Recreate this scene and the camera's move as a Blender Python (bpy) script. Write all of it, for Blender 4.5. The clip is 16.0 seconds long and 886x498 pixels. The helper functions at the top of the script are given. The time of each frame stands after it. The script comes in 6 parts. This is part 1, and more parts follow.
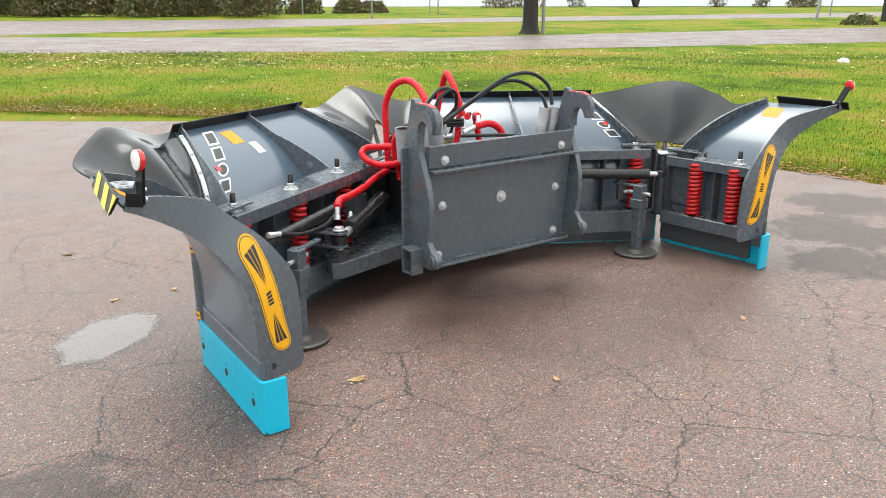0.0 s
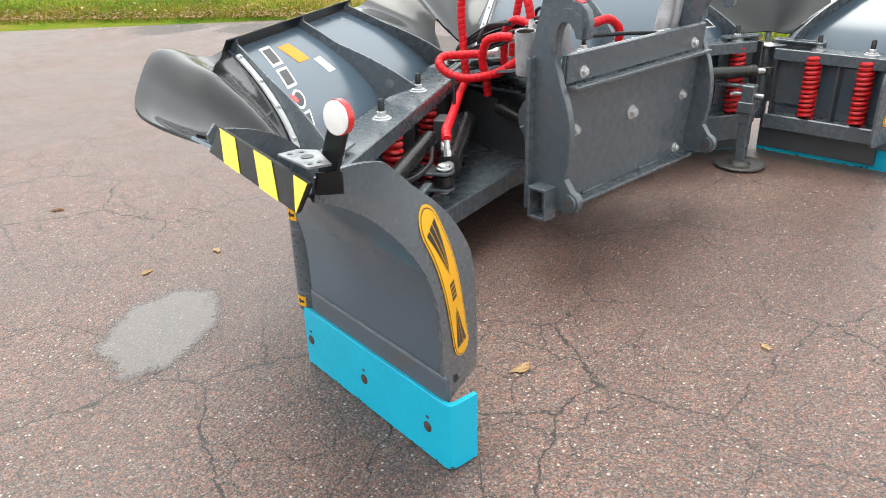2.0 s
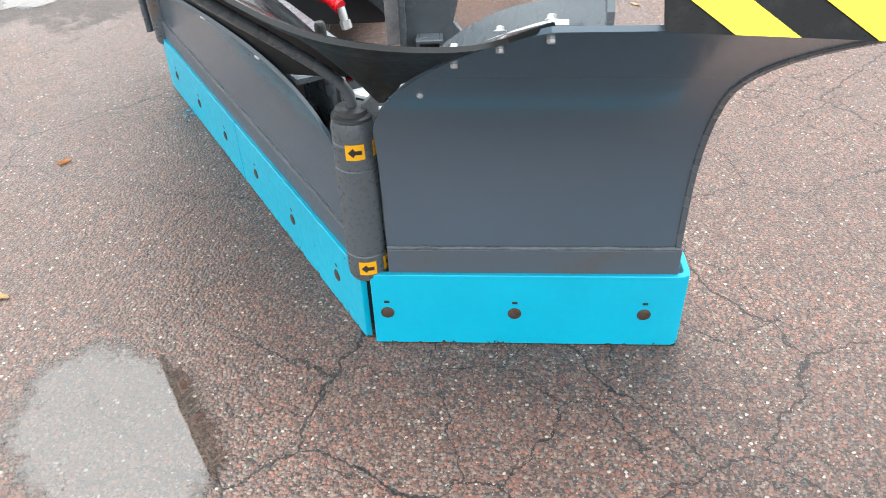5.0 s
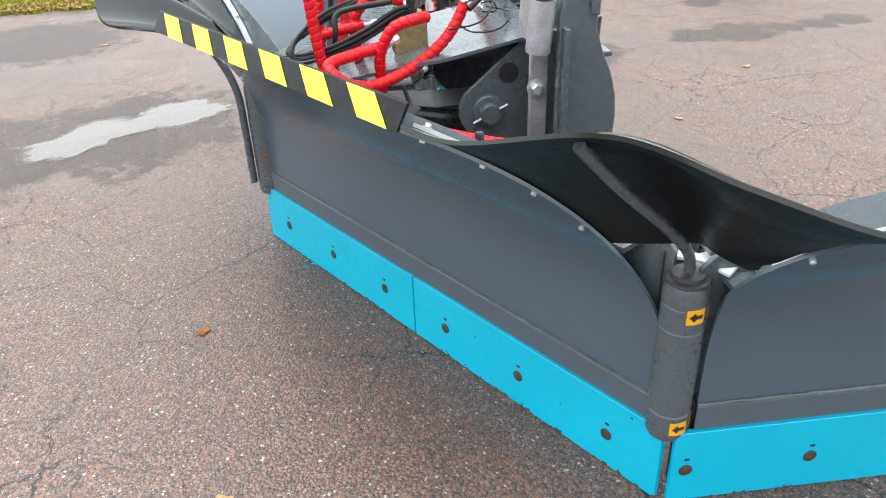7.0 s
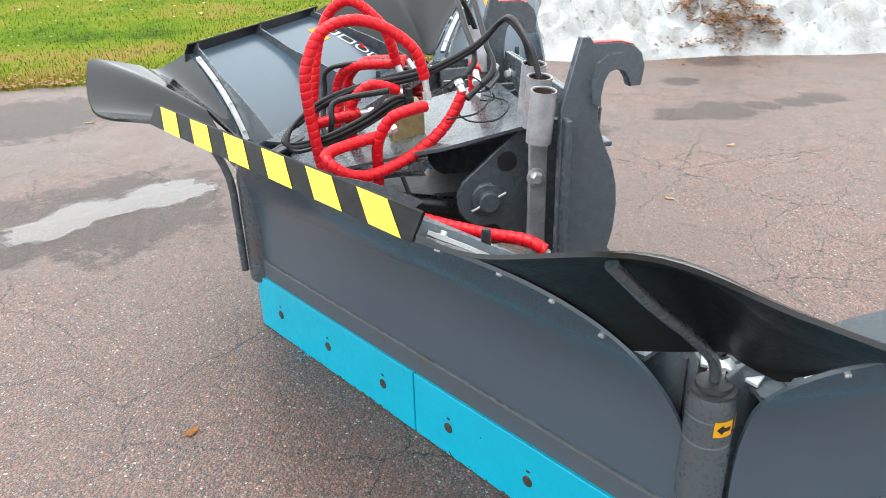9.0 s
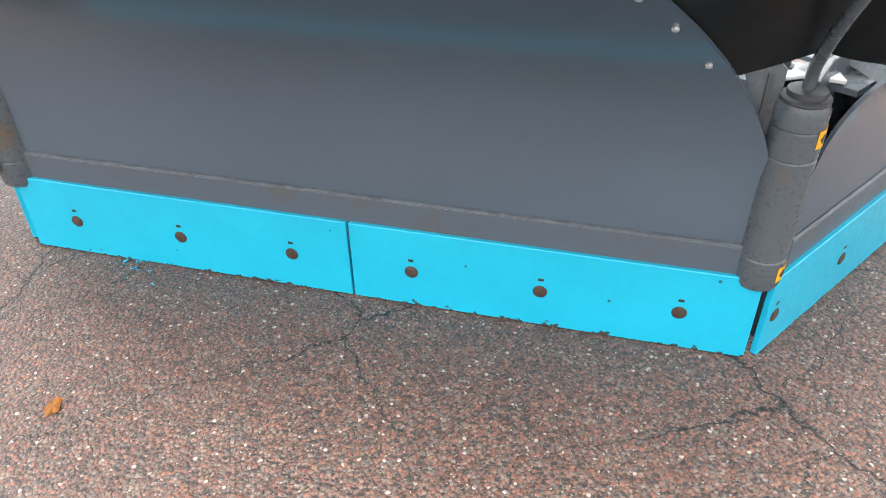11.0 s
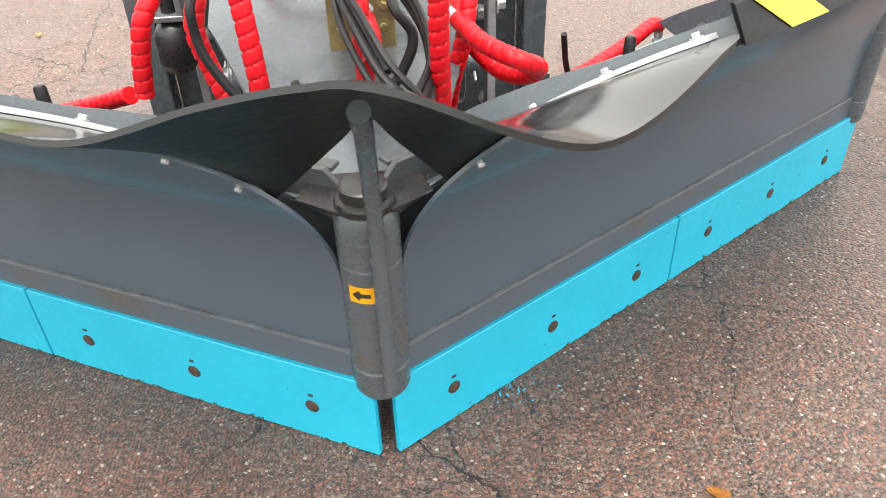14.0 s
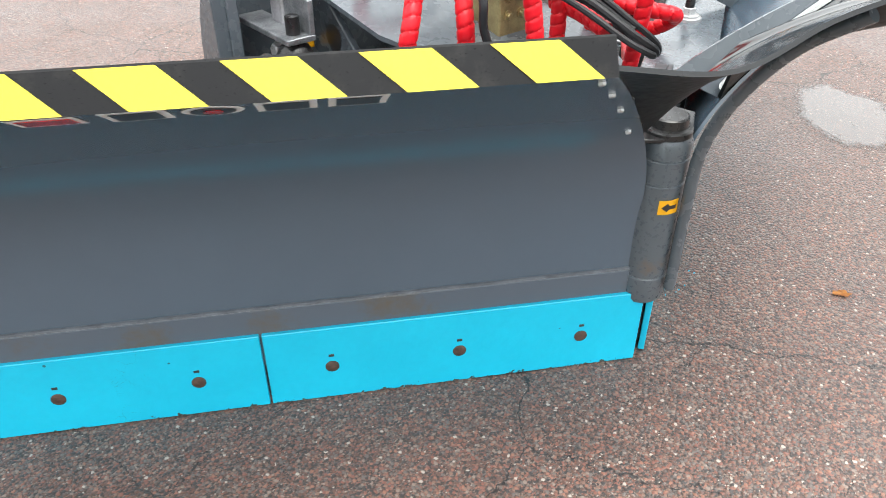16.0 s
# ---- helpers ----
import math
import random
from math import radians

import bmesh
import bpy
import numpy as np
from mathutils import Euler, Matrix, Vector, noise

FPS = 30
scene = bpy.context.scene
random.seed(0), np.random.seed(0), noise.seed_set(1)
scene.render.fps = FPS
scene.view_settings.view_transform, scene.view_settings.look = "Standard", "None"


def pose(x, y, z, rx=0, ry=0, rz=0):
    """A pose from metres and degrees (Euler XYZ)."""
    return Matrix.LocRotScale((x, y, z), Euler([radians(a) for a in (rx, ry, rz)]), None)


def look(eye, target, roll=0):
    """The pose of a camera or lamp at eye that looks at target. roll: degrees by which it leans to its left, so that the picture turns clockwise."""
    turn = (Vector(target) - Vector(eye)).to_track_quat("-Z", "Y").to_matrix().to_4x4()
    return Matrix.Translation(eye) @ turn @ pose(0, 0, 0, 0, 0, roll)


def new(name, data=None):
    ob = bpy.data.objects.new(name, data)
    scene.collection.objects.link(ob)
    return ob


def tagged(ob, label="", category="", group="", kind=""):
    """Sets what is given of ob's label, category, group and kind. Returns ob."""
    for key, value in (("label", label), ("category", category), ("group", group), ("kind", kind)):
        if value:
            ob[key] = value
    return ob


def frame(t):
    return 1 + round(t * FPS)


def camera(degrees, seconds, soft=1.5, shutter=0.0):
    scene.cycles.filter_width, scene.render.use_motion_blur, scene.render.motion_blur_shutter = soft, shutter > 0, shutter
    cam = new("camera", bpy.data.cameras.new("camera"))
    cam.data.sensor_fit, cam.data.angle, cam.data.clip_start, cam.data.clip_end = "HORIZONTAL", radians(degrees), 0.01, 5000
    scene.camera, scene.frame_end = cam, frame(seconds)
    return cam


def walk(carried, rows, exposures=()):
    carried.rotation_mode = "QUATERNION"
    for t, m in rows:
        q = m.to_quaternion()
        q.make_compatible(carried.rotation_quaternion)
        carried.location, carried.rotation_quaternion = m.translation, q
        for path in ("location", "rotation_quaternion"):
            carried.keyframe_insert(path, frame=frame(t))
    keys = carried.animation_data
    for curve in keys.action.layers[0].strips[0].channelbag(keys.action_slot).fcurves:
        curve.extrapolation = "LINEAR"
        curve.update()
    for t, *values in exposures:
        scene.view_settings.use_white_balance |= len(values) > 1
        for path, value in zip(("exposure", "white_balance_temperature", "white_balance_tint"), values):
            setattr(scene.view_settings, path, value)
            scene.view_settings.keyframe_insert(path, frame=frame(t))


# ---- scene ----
cam = camera(60.7, 16.0, 0.8, 0.15)
PATH = [
    (0, (-2.279, -2.11, 1.475), (-1.212, -0.523, 0.891), 0.0),
    (0.5, (-2.35, -1.85, 1.464), (-1.277, -0.289, 0.822), -0.1),
    (1, (-2.366, -1.567, 1.446), (-1.286, -0.039, 0.738), -0.5),
    (1.5, (-2.365, -1.258, 1.447), (-1.265, 0.218, 0.666), -1.1),
    (2, (-2.479, -0.941, 1.424), (-1.325, 0.457, 0.579), -1.6),
    (2.5, (-2.564, -0.645, 1.392), (-1.333, 0.645, 0.487), -2.4),
    (3, (-2.616, -0.362, 1.344), (-1.269, 0.758, 0.379), -2.9),
    (3.2, (-2.647, -0.269, 1.317), (-1.251, 0.764, 0.326), -3.0),
    (5.3, (-2.821, 0.936, 1.303), (-1.214, 0.937, 0.113), -1.9),
    (5.5, (-2.784, 1.042, 1.285), (-1.172, 0.982, 0.103), -1.8),
    (6, (-2.695, 1.273, 1.314), (-1.067, 1.118, 0.164), -1.7),
    (6.5, (-2.669, 1.5, 1.369), (-0.991, 1.322, 0.296), -1.9),
    (7, (-2.653, 1.669, 1.446), (-0.927, 1.499, 0.449), -2.2),
    (7.5, (-2.643, 1.727, 1.494), (-0.868, 1.574, 0.585), -2.2),
    (8, (-2.642, 1.724, 1.529), (-0.829, 1.566, 0.701), -1.9),
    (8.2, (-2.641, 1.708, 1.543), (-0.818, 1.541, 0.738), -1.8),
    (10.3, (-2.197, 1.999, 1.272), (-0.644, 1.328, 0.204), -1.1),
    (10.5, (-2.139, 2.107, 1.237), (-0.664, 1.327, 0.134), -1.1),
    (11, (-1.931, 2.353, 1.18), (-0.693, 1.296, 0.017), -1.1),
    (11.5, (-1.631, 2.595, 1.139), (-0.632, 1.322, -0.037), -1.2),
    (12, (-1.343, 2.846, 1.144), (-0.541, 1.434, -0.023), -2.3),
    (12.5, (-0.943, 2.945, 1.238), (-0.336, 1.484, 0.014), -3.2),
    (13, (-0.577, 3.081, 1.288), (-0.22, 1.525, 0.083), -2.5),
    (13.5, (-0.285, 3.143, 1.301), (-0.147, 1.542, 0.11), -2.4),
    (14, (0.048, 3.159, 1.319), (-0.057, 1.543, 0.145), -1.9),
    (14.5, (0.416, 3.194, 1.315), (0.022, 1.604, 0.168), -0.4),
    (15, (0.724, 3.123, 1.303), (0.102, 1.6, 0.166), -0.1),
    (15.5, (1.044, 3.034, 1.308), (0.223, 1.604, 0.177), 0.2),
    (16, (1.386, 2.964, 1.335), (0.405, 1.636, 0.206), 0.0),
]
walk(cam, [(t, look(eye, goal, roll)) for t, eye, goal, roll in PATH], ((0, 1.0, 6500, 5), (3, 1.1, 6500, 5), (5.5, 1.36, 6250, 4), (8, 1.12, 6250, 4), (10.5, 1.32, 6250, 5), (11.5, 1.58, 6800, 10), (12.2, 1.58, 6800, 10), (13, 1.51, 7050, 9), (13.5, 1.52, 7000, 8), (14, 1.46, 6950, 7), (15, 1.44, 6650, 6), (16, 1.38, 6450, 6)))

# ---- world and light ----
world = bpy.data.worlds.new("overcast_sky")
scene.world = world
world.use_nodes = True
wn, wl = world.node_tree.nodes, world.node_tree.links
sky = wn.new("ShaderNodeTexSky")
sky.sky_type, sky.sun_disc = "NISHITA", False
sky.sun_elevation, sky.sun_rotation = radians(75), radians(13)
sky.air_density, sky.dust_density, sky.ozone_density = 1.0, 6.0, 1.0
pale = wn.new("ShaderNodeHueSaturation")
pale.inputs["Saturation"].default_value = 0.18
cloud = wn.new("ShaderNodeMix")
cloud.data_type = "RGBA"
cloud.inputs[0].default_value = 0.58
cloud.inputs[7].default_value = (8.6, 8.6, 8.8, 1)
wl.new(sky.outputs[0], pale.inputs["Color"])
wl.new(pale.outputs[0], cloud.inputs[6])
wl.new(cloud.outputs[2], wn["Background"].inputs["Color"])
wn["Background"].inputs["Strength"].default_value = 0.15

sun = new("sun", bpy.data.lights.new("sun", "SUN"))
sun.data.energy, sun.data.angle, sun.data.color = 1.05, radians(40), (1.0, 0.97, 0.92)
sun.matrix_world = look((0.2, 2.6, 10), (0, 0, 0))


# ---- materials ----
def material(name, base, rough=0.5, metal=0.0, second=None, scale=8.0, mix=0.5, bump=0.0, bump_scale=60.0,
             rough_var=0.0, coat=0.0, detail=6.0, spec=0.5):
    """Painted or plain surface: two tones mixed by noise at two scales, with fine relief."""
    m = bpy.data.materials.new(name)
    m.use_nodes = True
    n, l = m.node_tree.nodes, m.node_tree.links
    bsdf = n["Principled BSDF"]
    bsdf.inputs["Roughness"].default_value, bsdf.inputs["Metallic"].default_value = rough, metal
    bsdf.inputs["Coat Weight"].default_value, bsdf.inputs["Coat Roughness"].default_value = coat, 0.12
    bsdf.inputs["Specular IOR Level"].default_value = spec
    co = n.new("ShaderNodeTexCoord")
    big, fine = n.new("ShaderNodeTexNoise"), n.new("ShaderNodeTexNoise")
    for t, s in ((big, scale), (fine, scale * 9)):
        t.inputs["Scale"].default_value, t.inputs["Detail"].default_value = s, detail
        l.new(co.outputs["Object"], t.inputs["Vector"])
    add = n.new("ShaderNodeMath")
    add.operation = "MULTIPLY_ADD"
    add.inputs[1].default_value = 0.35
    l.new(fine.outputs["Fac"], add.inputs[0])
    l.new(big.outputs["Fac"], add.inputs[2])
    ramp = n.new("ShaderNodeValToRGB")
    second = second or tuple(c * 0.8 for c in base)
    ramp.color_ramp.elements[0].position, ramp.color_ramp.elements[1].position = mix, min(1.0, mix + 0.35)
    ramp.color_ramp.elements[0].color, ramp.color_ramp.elements[1].color = (*base, 1), (*second, 1)
    l.new(add.outputs[0], ramp.inputs[0])
    l.new(ramp.outputs[0], bsdf.inputs["Base Color"])
    if rough_var:
        span = n.new("ShaderNodeMapRange")
        span.inputs["From Min"].default_value, span.inputs["From Max"].default_value = 0.3, 0.7
        span.inputs["To Min"].default_value, span.inputs["To Max"].default_value = rough - rough_var, rough + rough_var
        l.new(fine.outputs["Fac"], span.inputs["Value"])
        l.new(span.outputs[0], bsdf.inputs["Roughness"])
    if bump:
        b, t = n.new("ShaderNodeBump"), n.new("ShaderNodeTexNoise")
        t.inputs["Scale"].default_value, t.inputs["Detail"].default_value = bump_scale, 4
        l.new(co.outputs["Object"], t.inputs["Vector"])
        b.inputs["Strength"].default_value, b.inputs["Distance"].default_value = bump, 0.004
        l.new(t.outputs["Fac"], b.inputs["Height"])
        l.new(b.outputs[0], bsdf.inputs["Normal"])
    return m


def node(tree, kind, **values):
    made = tree.nodes.new(kind)
    for key, value in values.items():
        made.inputs[key.replace("_", " ")].default_value = value
    return made


def asphalt_material(name, wet, chip=140.0, tint=1.0, pool=False, damp_and_reflected=(), hue=(1.05, 1.03, 1.0)):
    """Stone chips set in dark binder, fine cracks, soaked patches, some with a painted dark reflection. wet: 0 to 1."""
    m = bpy.data.materials.new(name)
    m.use_nodes = True
    t = m.node_tree
    l, bsdf = t.links, t.nodes["Principled BSDF"]
    co = t.nodes.new("ShaderNodeTexCoord")
    chips = node(t, "ShaderNodeTexVoronoi", Scale=chip, Randomness=1.0)
    warp = node(t, "ShaderNodeTexNoise", Scale=chip * 1.4, Detail=3.0)
    shift = t.nodes.new("ShaderNodeVectorMath")
    shift.operation = "MULTIPLY_ADD"
    shift.inputs[1].default_value = (0.006, 0.006, 0.006)
    l.new(co.outputs["Object"], warp.inputs["Vector"])
    l.new(warp.outputs["Color"], shift.inputs[0])
    l.new(co.outputs["Object"], shift.inputs[2])
    l.new(shift.outputs[0], chips.inputs["Vector"])
    pick = t.nodes.new("ShaderNodeSeparateColor")
    l.new(chips.outputs["Color"], pick.inputs[0])
    tones = t.nodes.new("ShaderNodeValToRGB")
    tones.color_ramp.interpolation = "CONSTANT"
    shades = ((0.0, (0.045, 0.04, 0.04)), (0.2, (0.115, 0.066, 0.054)), (0.38, (0.19, 0.085, 0.064)), (0.52, (0.125, 0.107, 0.10)),
              (0.68, (0.185, 0.115, 0.09)), (0.8, (0.25, 0.12, 0.086)), (0.88, (0.215, 0.17, 0.145)), (0.98, (0.4, 0.36, 0.32)))
    ramp = tones.color_ramp
    while len(ramp.elements) < len(shades):
        ramp.elements.new(0.5)
    for e, (p, c) in zip(ramp.elements, shades):
        e.position, e.color = p, (*(v * tint * k for v, k in zip(c, hue)), 1)
    l.new(pick.outputs[0], tones.inputs[0])
    # smaller stones fill in between the large ones
    small = node(t, "ShaderNodeTexVoronoi", Scale=chip * 2.3, Randomness=1.0)
    l.new(shift.outputs[0], small.inputs["Vector"])
    pick_small = t.nodes.new("ShaderNodeSeparateColor")
    l.new(small.outputs["Color"], pick_small.inputs[0])
    tones_small = t.nodes.new("ShaderNodeValToRGB")
    tones_small.color_ramp.interpolation = "CONSTANT"
    while len(tones_small.color_ramp.elements) < len(shades):
        tones_small.color_ramp.elements.new(0.5)
    for e, (p, c) in zip(tones_small.color_ramp.elements, shades):
        e.position, e.color = p, (*(v * 0.9 * tint * k for v, k in zip(c, hue)), 1)
    l.new(pick_small.outputs[0], tones_small.inputs[0])
    # binder between the chips
    edge = t.nodes.new("ShaderNodeMapRange")
    edge.inputs["From Min"].default_value, edge.inputs["From Max"].default_value = 0.40, 0.56
    l.new(chips.outputs["Distance"], edge.inputs["Value"])
    edge_small = t.nodes.new("ShaderNodeMapRange")
    edge_small.inputs["From Min"].default_value, edge_small.inputs["From Max"].default_value = 0.42, 0.85
    l.new(small.outputs["Distance"], edge_small.inputs["Value"])
    filler = t.nodes.new("ShaderNodeMix")
    filler.data_type = "RGBA"
    l.new(edge_small.outputs[0], filler.inputs[0])
    l.new(tones_small.outputs[0], filler.inputs[6])
    filler.inputs[7].default_value = (0.04, 0.03, 0.026, 1)
    binder = t.nodes.new("ShaderNodeMix")
    binder.data_type = "RGBA"
    l.new(edge.outputs[0], binder.inputs[0])
    l.new(tones.outputs[0], binder.inputs[6])
    l.new(filler.outputs[2], binder.inputs[7])
    # large tone patches
    patch = node(t, "ShaderNodeTexNoise", Scale=0.9, Detail=5.0, Roughness=0.6)
    l.new(co.outputs["Object"], patch.inputs["Vector"])
    tone = t.nodes.new("ShaderNodeMapRange")
    tone.inputs["From Min"].default_value, tone.inputs["From Max"].default_value = 0.3, 0.7
    tone.inputs["To Min"].default_value, tone.inputs["To Max"].default_value = 0.74, 1.14
    l.new(patch.outputs["Fac"], tone.inputs["Value"])
    toned = t.nodes.new("ShaderNodeVectorMath")
    toned.operation = "SCALE"
    l.new(binder.outputs[2], toned.inputs[0])
    l.new(tone.outputs[0], toned.inputs["Scale"])
    # cracks: a wide broken net and a finer one in patches
    bend = node(t, "ShaderNodeTexNoise", Scale=7.0, Detail=5.0, Roughness=0.65)
    l.new(co.outputs["Object"], bend.inputs["Vector"])
    wav = t.nodes.new("ShaderNodeVectorMath")
    wav.operation = "MULTIPLY_ADD"
    wav.inputs[1].default_value = (0.14, 0.14, 0.0)
    l.new(bend.outputs["Color"], wav.inputs[0])
    l.new(co.outputs["Object"], wav.inputs[2])
    jag = node(t, "ShaderNodeTexNoise", Scale=30.0, Detail=3.0, Roughness=0.6)
    l.new(co.outputs["Object"], jag.inputs["Vector"])
    wavy = t.nodes.new("ShaderNodeVectorMath")
    wavy.operation = "MULTIPLY_ADD"
    wavy.inputs[1].default_value = (0.016, 0.016, 0.0)
    l.new(jag.outputs["Color"], wavy.inputs[0])
    l.new(wav.outputs[0], wavy.inputs[2])
    found = None
    for scale, spread, low, high, thick in ((1.6, 0.8, 0.28, 0.62, 0.012), (3.9, 0.9, 0.43, 0.64, 0.018), (8.5, 1.3, 0.53, 0.70, 0.022)):
        crack = node(t, "ShaderNodeTexVoronoi", Scale=scale)
        crack.voronoi_dimensions, crack.feature = "2D", "DISTANCE_TO_EDGE"
        l.new(wavy.outputs[0], crack.inputs["Vector"])
        some = node(t, "ShaderNodeTexNoise", Scale=spread, Detail=3.0)
        l.new(co.outputs["Object"], some.inputs["Vector"])
        width = t.nodes.new("ShaderNodeMapRange")
        width.inputs["From Min"].default_value, width.inputs["From Max"].default_value = low, high
        width.inputs["To Min"].default_value, width.inputs["To Max"].default_value = 0.00002, thick
        l.new(some.outputs["Fac"], width.inputs["Value"])
        ratio = t.nodes.new("ShaderNodeMath")
        ratio.operation = "DIVIDE"
        l.new(crack.outputs["Distance"], ratio.inputs[0])
        l.new(width.outputs[0], ratio.inputs[1])
        less = t.nodes.new("ShaderNodeValToRGB")
        less.color_ramp.elements[0].position, less.color_ramp.elements[1].position = 0.0, 1.0
        less.color_ramp.elements[0].color, less.color_ramp.elements[1].color = (1, 1, 1, 1), (0, 0, 0, 1)
        for at, level in ((0.5, 1.0), (0.58, 0.22)):
            less.color_ramp.elements.new(at).color = (level, level, level, 1)
        l.new(ratio.outputs[0], less.inputs[0])
        if found is not None:
            both = t.nodes.new("ShaderNodeMath")
            both.operation = "MAXIMUM"
            l.new(found.outputs[0], both.inputs[0])
            l.new(less.outputs[0], both.inputs[1])
            less = both
        found = less
    dark = t.nodes.new("ShaderNodeMix")
    dark.data_type = "RGBA"
    l.new(less.outputs[0], dark.inputs[0])
    l.new(toned.outputs[0], dark.inputs[6])
    dark.inputs[7].default_value = (0.02, 0.017, 0.016, 1)
    # soaked patches round the places where water stands; some also hold a puddle's dark reflection as colour
    soak = None
    for x, y, reach in damp_and_reflected:
        far = t.nodes.new("ShaderNodeVectorMath")
        far.operation = "DISTANCE"
        far.inputs[1].default_value = (x, y, 0)
        l.new(co.outputs["Object"], far.inputs[0])
        near = t.nodes.new("ShaderNodeMapRange")
        near.inputs["From Min"].default_value, near.inputs["From Max"].default_value = 0.0, reach
        near.inputs["To Min"].default_value, near.inputs["To Max"].default_value = 0.62, 0.0
        l.new(far.outputs["Value"], near.inputs["Value"])
        if soak is None:
            soak = near.outputs[0]
        else:
            most = t.nodes.new("ShaderNodeMath")
            most.operation = "MAXIMUM"
            l.new(soak, most.inputs[0])
            l.new(near.outputs[0], most.inputs[1])
            soak = most.outputs[0]
    ragged = node(t, "ShaderNodeTexNoise", Scale=4.5, Detail=9.0, Roughness=0.74)
    l.new(co.outputs["Object"], ragged.inputs["Vector"])
    total = t.nodes.new("ShaderNodeMath")
    total.operation = "ADD"
    l.new(ragged.outputs["Fac"], total.inputs[0])
    if soak is None:
        total.inputs[1].default_value = 0.0
    else:
        l.new(soak, total.inputs[1])
    damped = t.nodes.new("ShaderNodeMapRange")
    damped.inputs["From Min"].default_value, damped.inputs["From Max"].default_value = 0.64, 0.76
    l.new(total.outputs[0], damped.inputs["Value"])
    darker = t.nodes.new("ShaderNodeMapRange")
    darker.inputs["To Min"].default_value, darker.inputs["To Max"].default_value = 1.0, 0.42
    l.new(damped.outputs[0], darker.inputs["Value"])
    wetted = t.nodes.new("ShaderNodeVectorMath")
    wetted.operation = "SCALE"
    l.new(dark.outputs[2], wetted.inputs[0])
    l.new(darker.outputs[0], wetted.inputs["Scale"])
    l.new(wetted.outputs[0], bsdf.inputs["Base Color"])
    # damp sheen in patches
    sheen = t.nodes.new("ShaderNodeMapRange")
    sheen.inputs["From Min"].default_value, sheen.inputs["From Max"].default_value = 0.35, 0.65
    sheen.inputs["To Min"].default_value, sheen.inputs["To Max"].default_value = 0.56 - 0.3 * wet, 0.76 - 0.25 * wet
    l.new(patch.outputs["Fac"], sheen.inputs["Value"])
    if pool:
        bsdf.inputs["Roughness"].default_value, bsdf.inputs["IOR"].default_value = 0.03, 1.9
        return m
    gloss = t.nodes.new("ShaderNodeMix")
    gloss.inputs[3].default_value = 0.5
    l.new(damped.outputs[0], gloss.inputs[0])
    l.new(sheen.outputs[0], gloss.inputs[2])
    l.new(gloss.outputs[0], bsdf.inputs["Roughness"])
    relief = t.nodes.new("ShaderNodeMath")
    relief.operation = "MULTIPLY_ADD"
    relief.inputs[1].default_value = -0.6
    l.new(less.outputs[0], relief.inputs[0])
    lump = t.nodes.new("ShaderNodeMath")
    lump.operation = "SUBTRACT"
    lump.inputs[0].default_value = 1.0
    l.new(chips.outputs["Distance"], lump.inputs[1])
    l.new(lump.outputs[0], relief.inputs[2])
    b = t.nodes.new("ShaderNodeBump")
    bsdf.inputs["Specular IOR Level"].default_value = 0.5
    b.inputs["Strength"].default_value, b.inputs["Distance"].default_value = 0.6, 0.004
    l.new(relief.outputs[0], b.inputs["Height"])
    l.new(b.outputs[0], bsdf.inputs["Normal"])
    return m


def grass_material():
    m = bpy.data.materials.new("short_grass")
    m.use_nodes = True
    t = m.node_tree
    l, bsdf = t.links, t.nodes["Principled BSDF"]
    co = t.nodes.new("ShaderNodeTexCoord")
    big = node(t, "ShaderNodeTexNoise", Scale=0.35, Detail=8.0, Roughness=0.7)
    fine = node(t, "ShaderNodeTexNoise", Scale=14.0, Detail=6.0, Roughness=0.8)
    for s in (big, fine):
        l.new(co.outputs["Object"], s.inputs["Vector"])
    add = t.nodes.new("ShaderNodeMath")
    add.operation = "MULTIPLY_ADD"
    add.inputs[1].default_value = 0.9
    l.new(fine.outputs["Fac"], add.inputs[0])
    patchy = t.nodes.new("ShaderNodeMapRange")
    patchy.inputs["From Min"].default_value, patchy.inputs["From Max"].default_value = 0.34, 0.66
    patchy.inputs["To Min"].default_value, patchy.inputs["To Max"].default_value = 0.2, 0.8
    l.new(big.outputs["Fac"], patchy.inputs["Value"])
    l.new(patchy.outputs[0], add.inputs[2])
    ramp = t.nodes.new("ShaderNodeValToRGB")
    tones = ((0.62, (0.028, 0.045, 0.004)), (0.84, (0.08, 0.14, 0.006)), (1.0, (0.14, 0.17, 0.01)), (1.14, (0.2, 0.145, 0.035)))
    while len(ramp.color_ramp.elements) < 4:
        ramp.color_ramp.elements.new(0.5)
    for e, (p, c) in zip(ramp.color_ramp.elements, tones):
        e.position, e.color = p / 1.3, (*c, 1)
    half = t.nodes.new("ShaderNodeMath")
    half.operation = "MULTIPLY"
    half.inputs[1].default_value = 1 / 1.3
    l.new(add.outputs[0], half.inputs[0])
    l.new(half.outputs[0], ramp.inputs[0])
    l.new(ramp.outputs[0], bsdf.inputs["Base Color"])
    bsdf.inputs["Roughness"].default_value, bsdf.inputs["Specular IOR Level"].default_value = 0.9, 0.08
    b = t.nodes.new("ShaderNodeBump")
    b.inputs["Strength"].default_value, b.inputs["Distance"].default_value = 0.8, 0.03
    l.new(fine.outputs["Fac"], b.inputs["Height"])
    l.new(b.outputs[0], bsdf.inputs["Normal"])
    return m


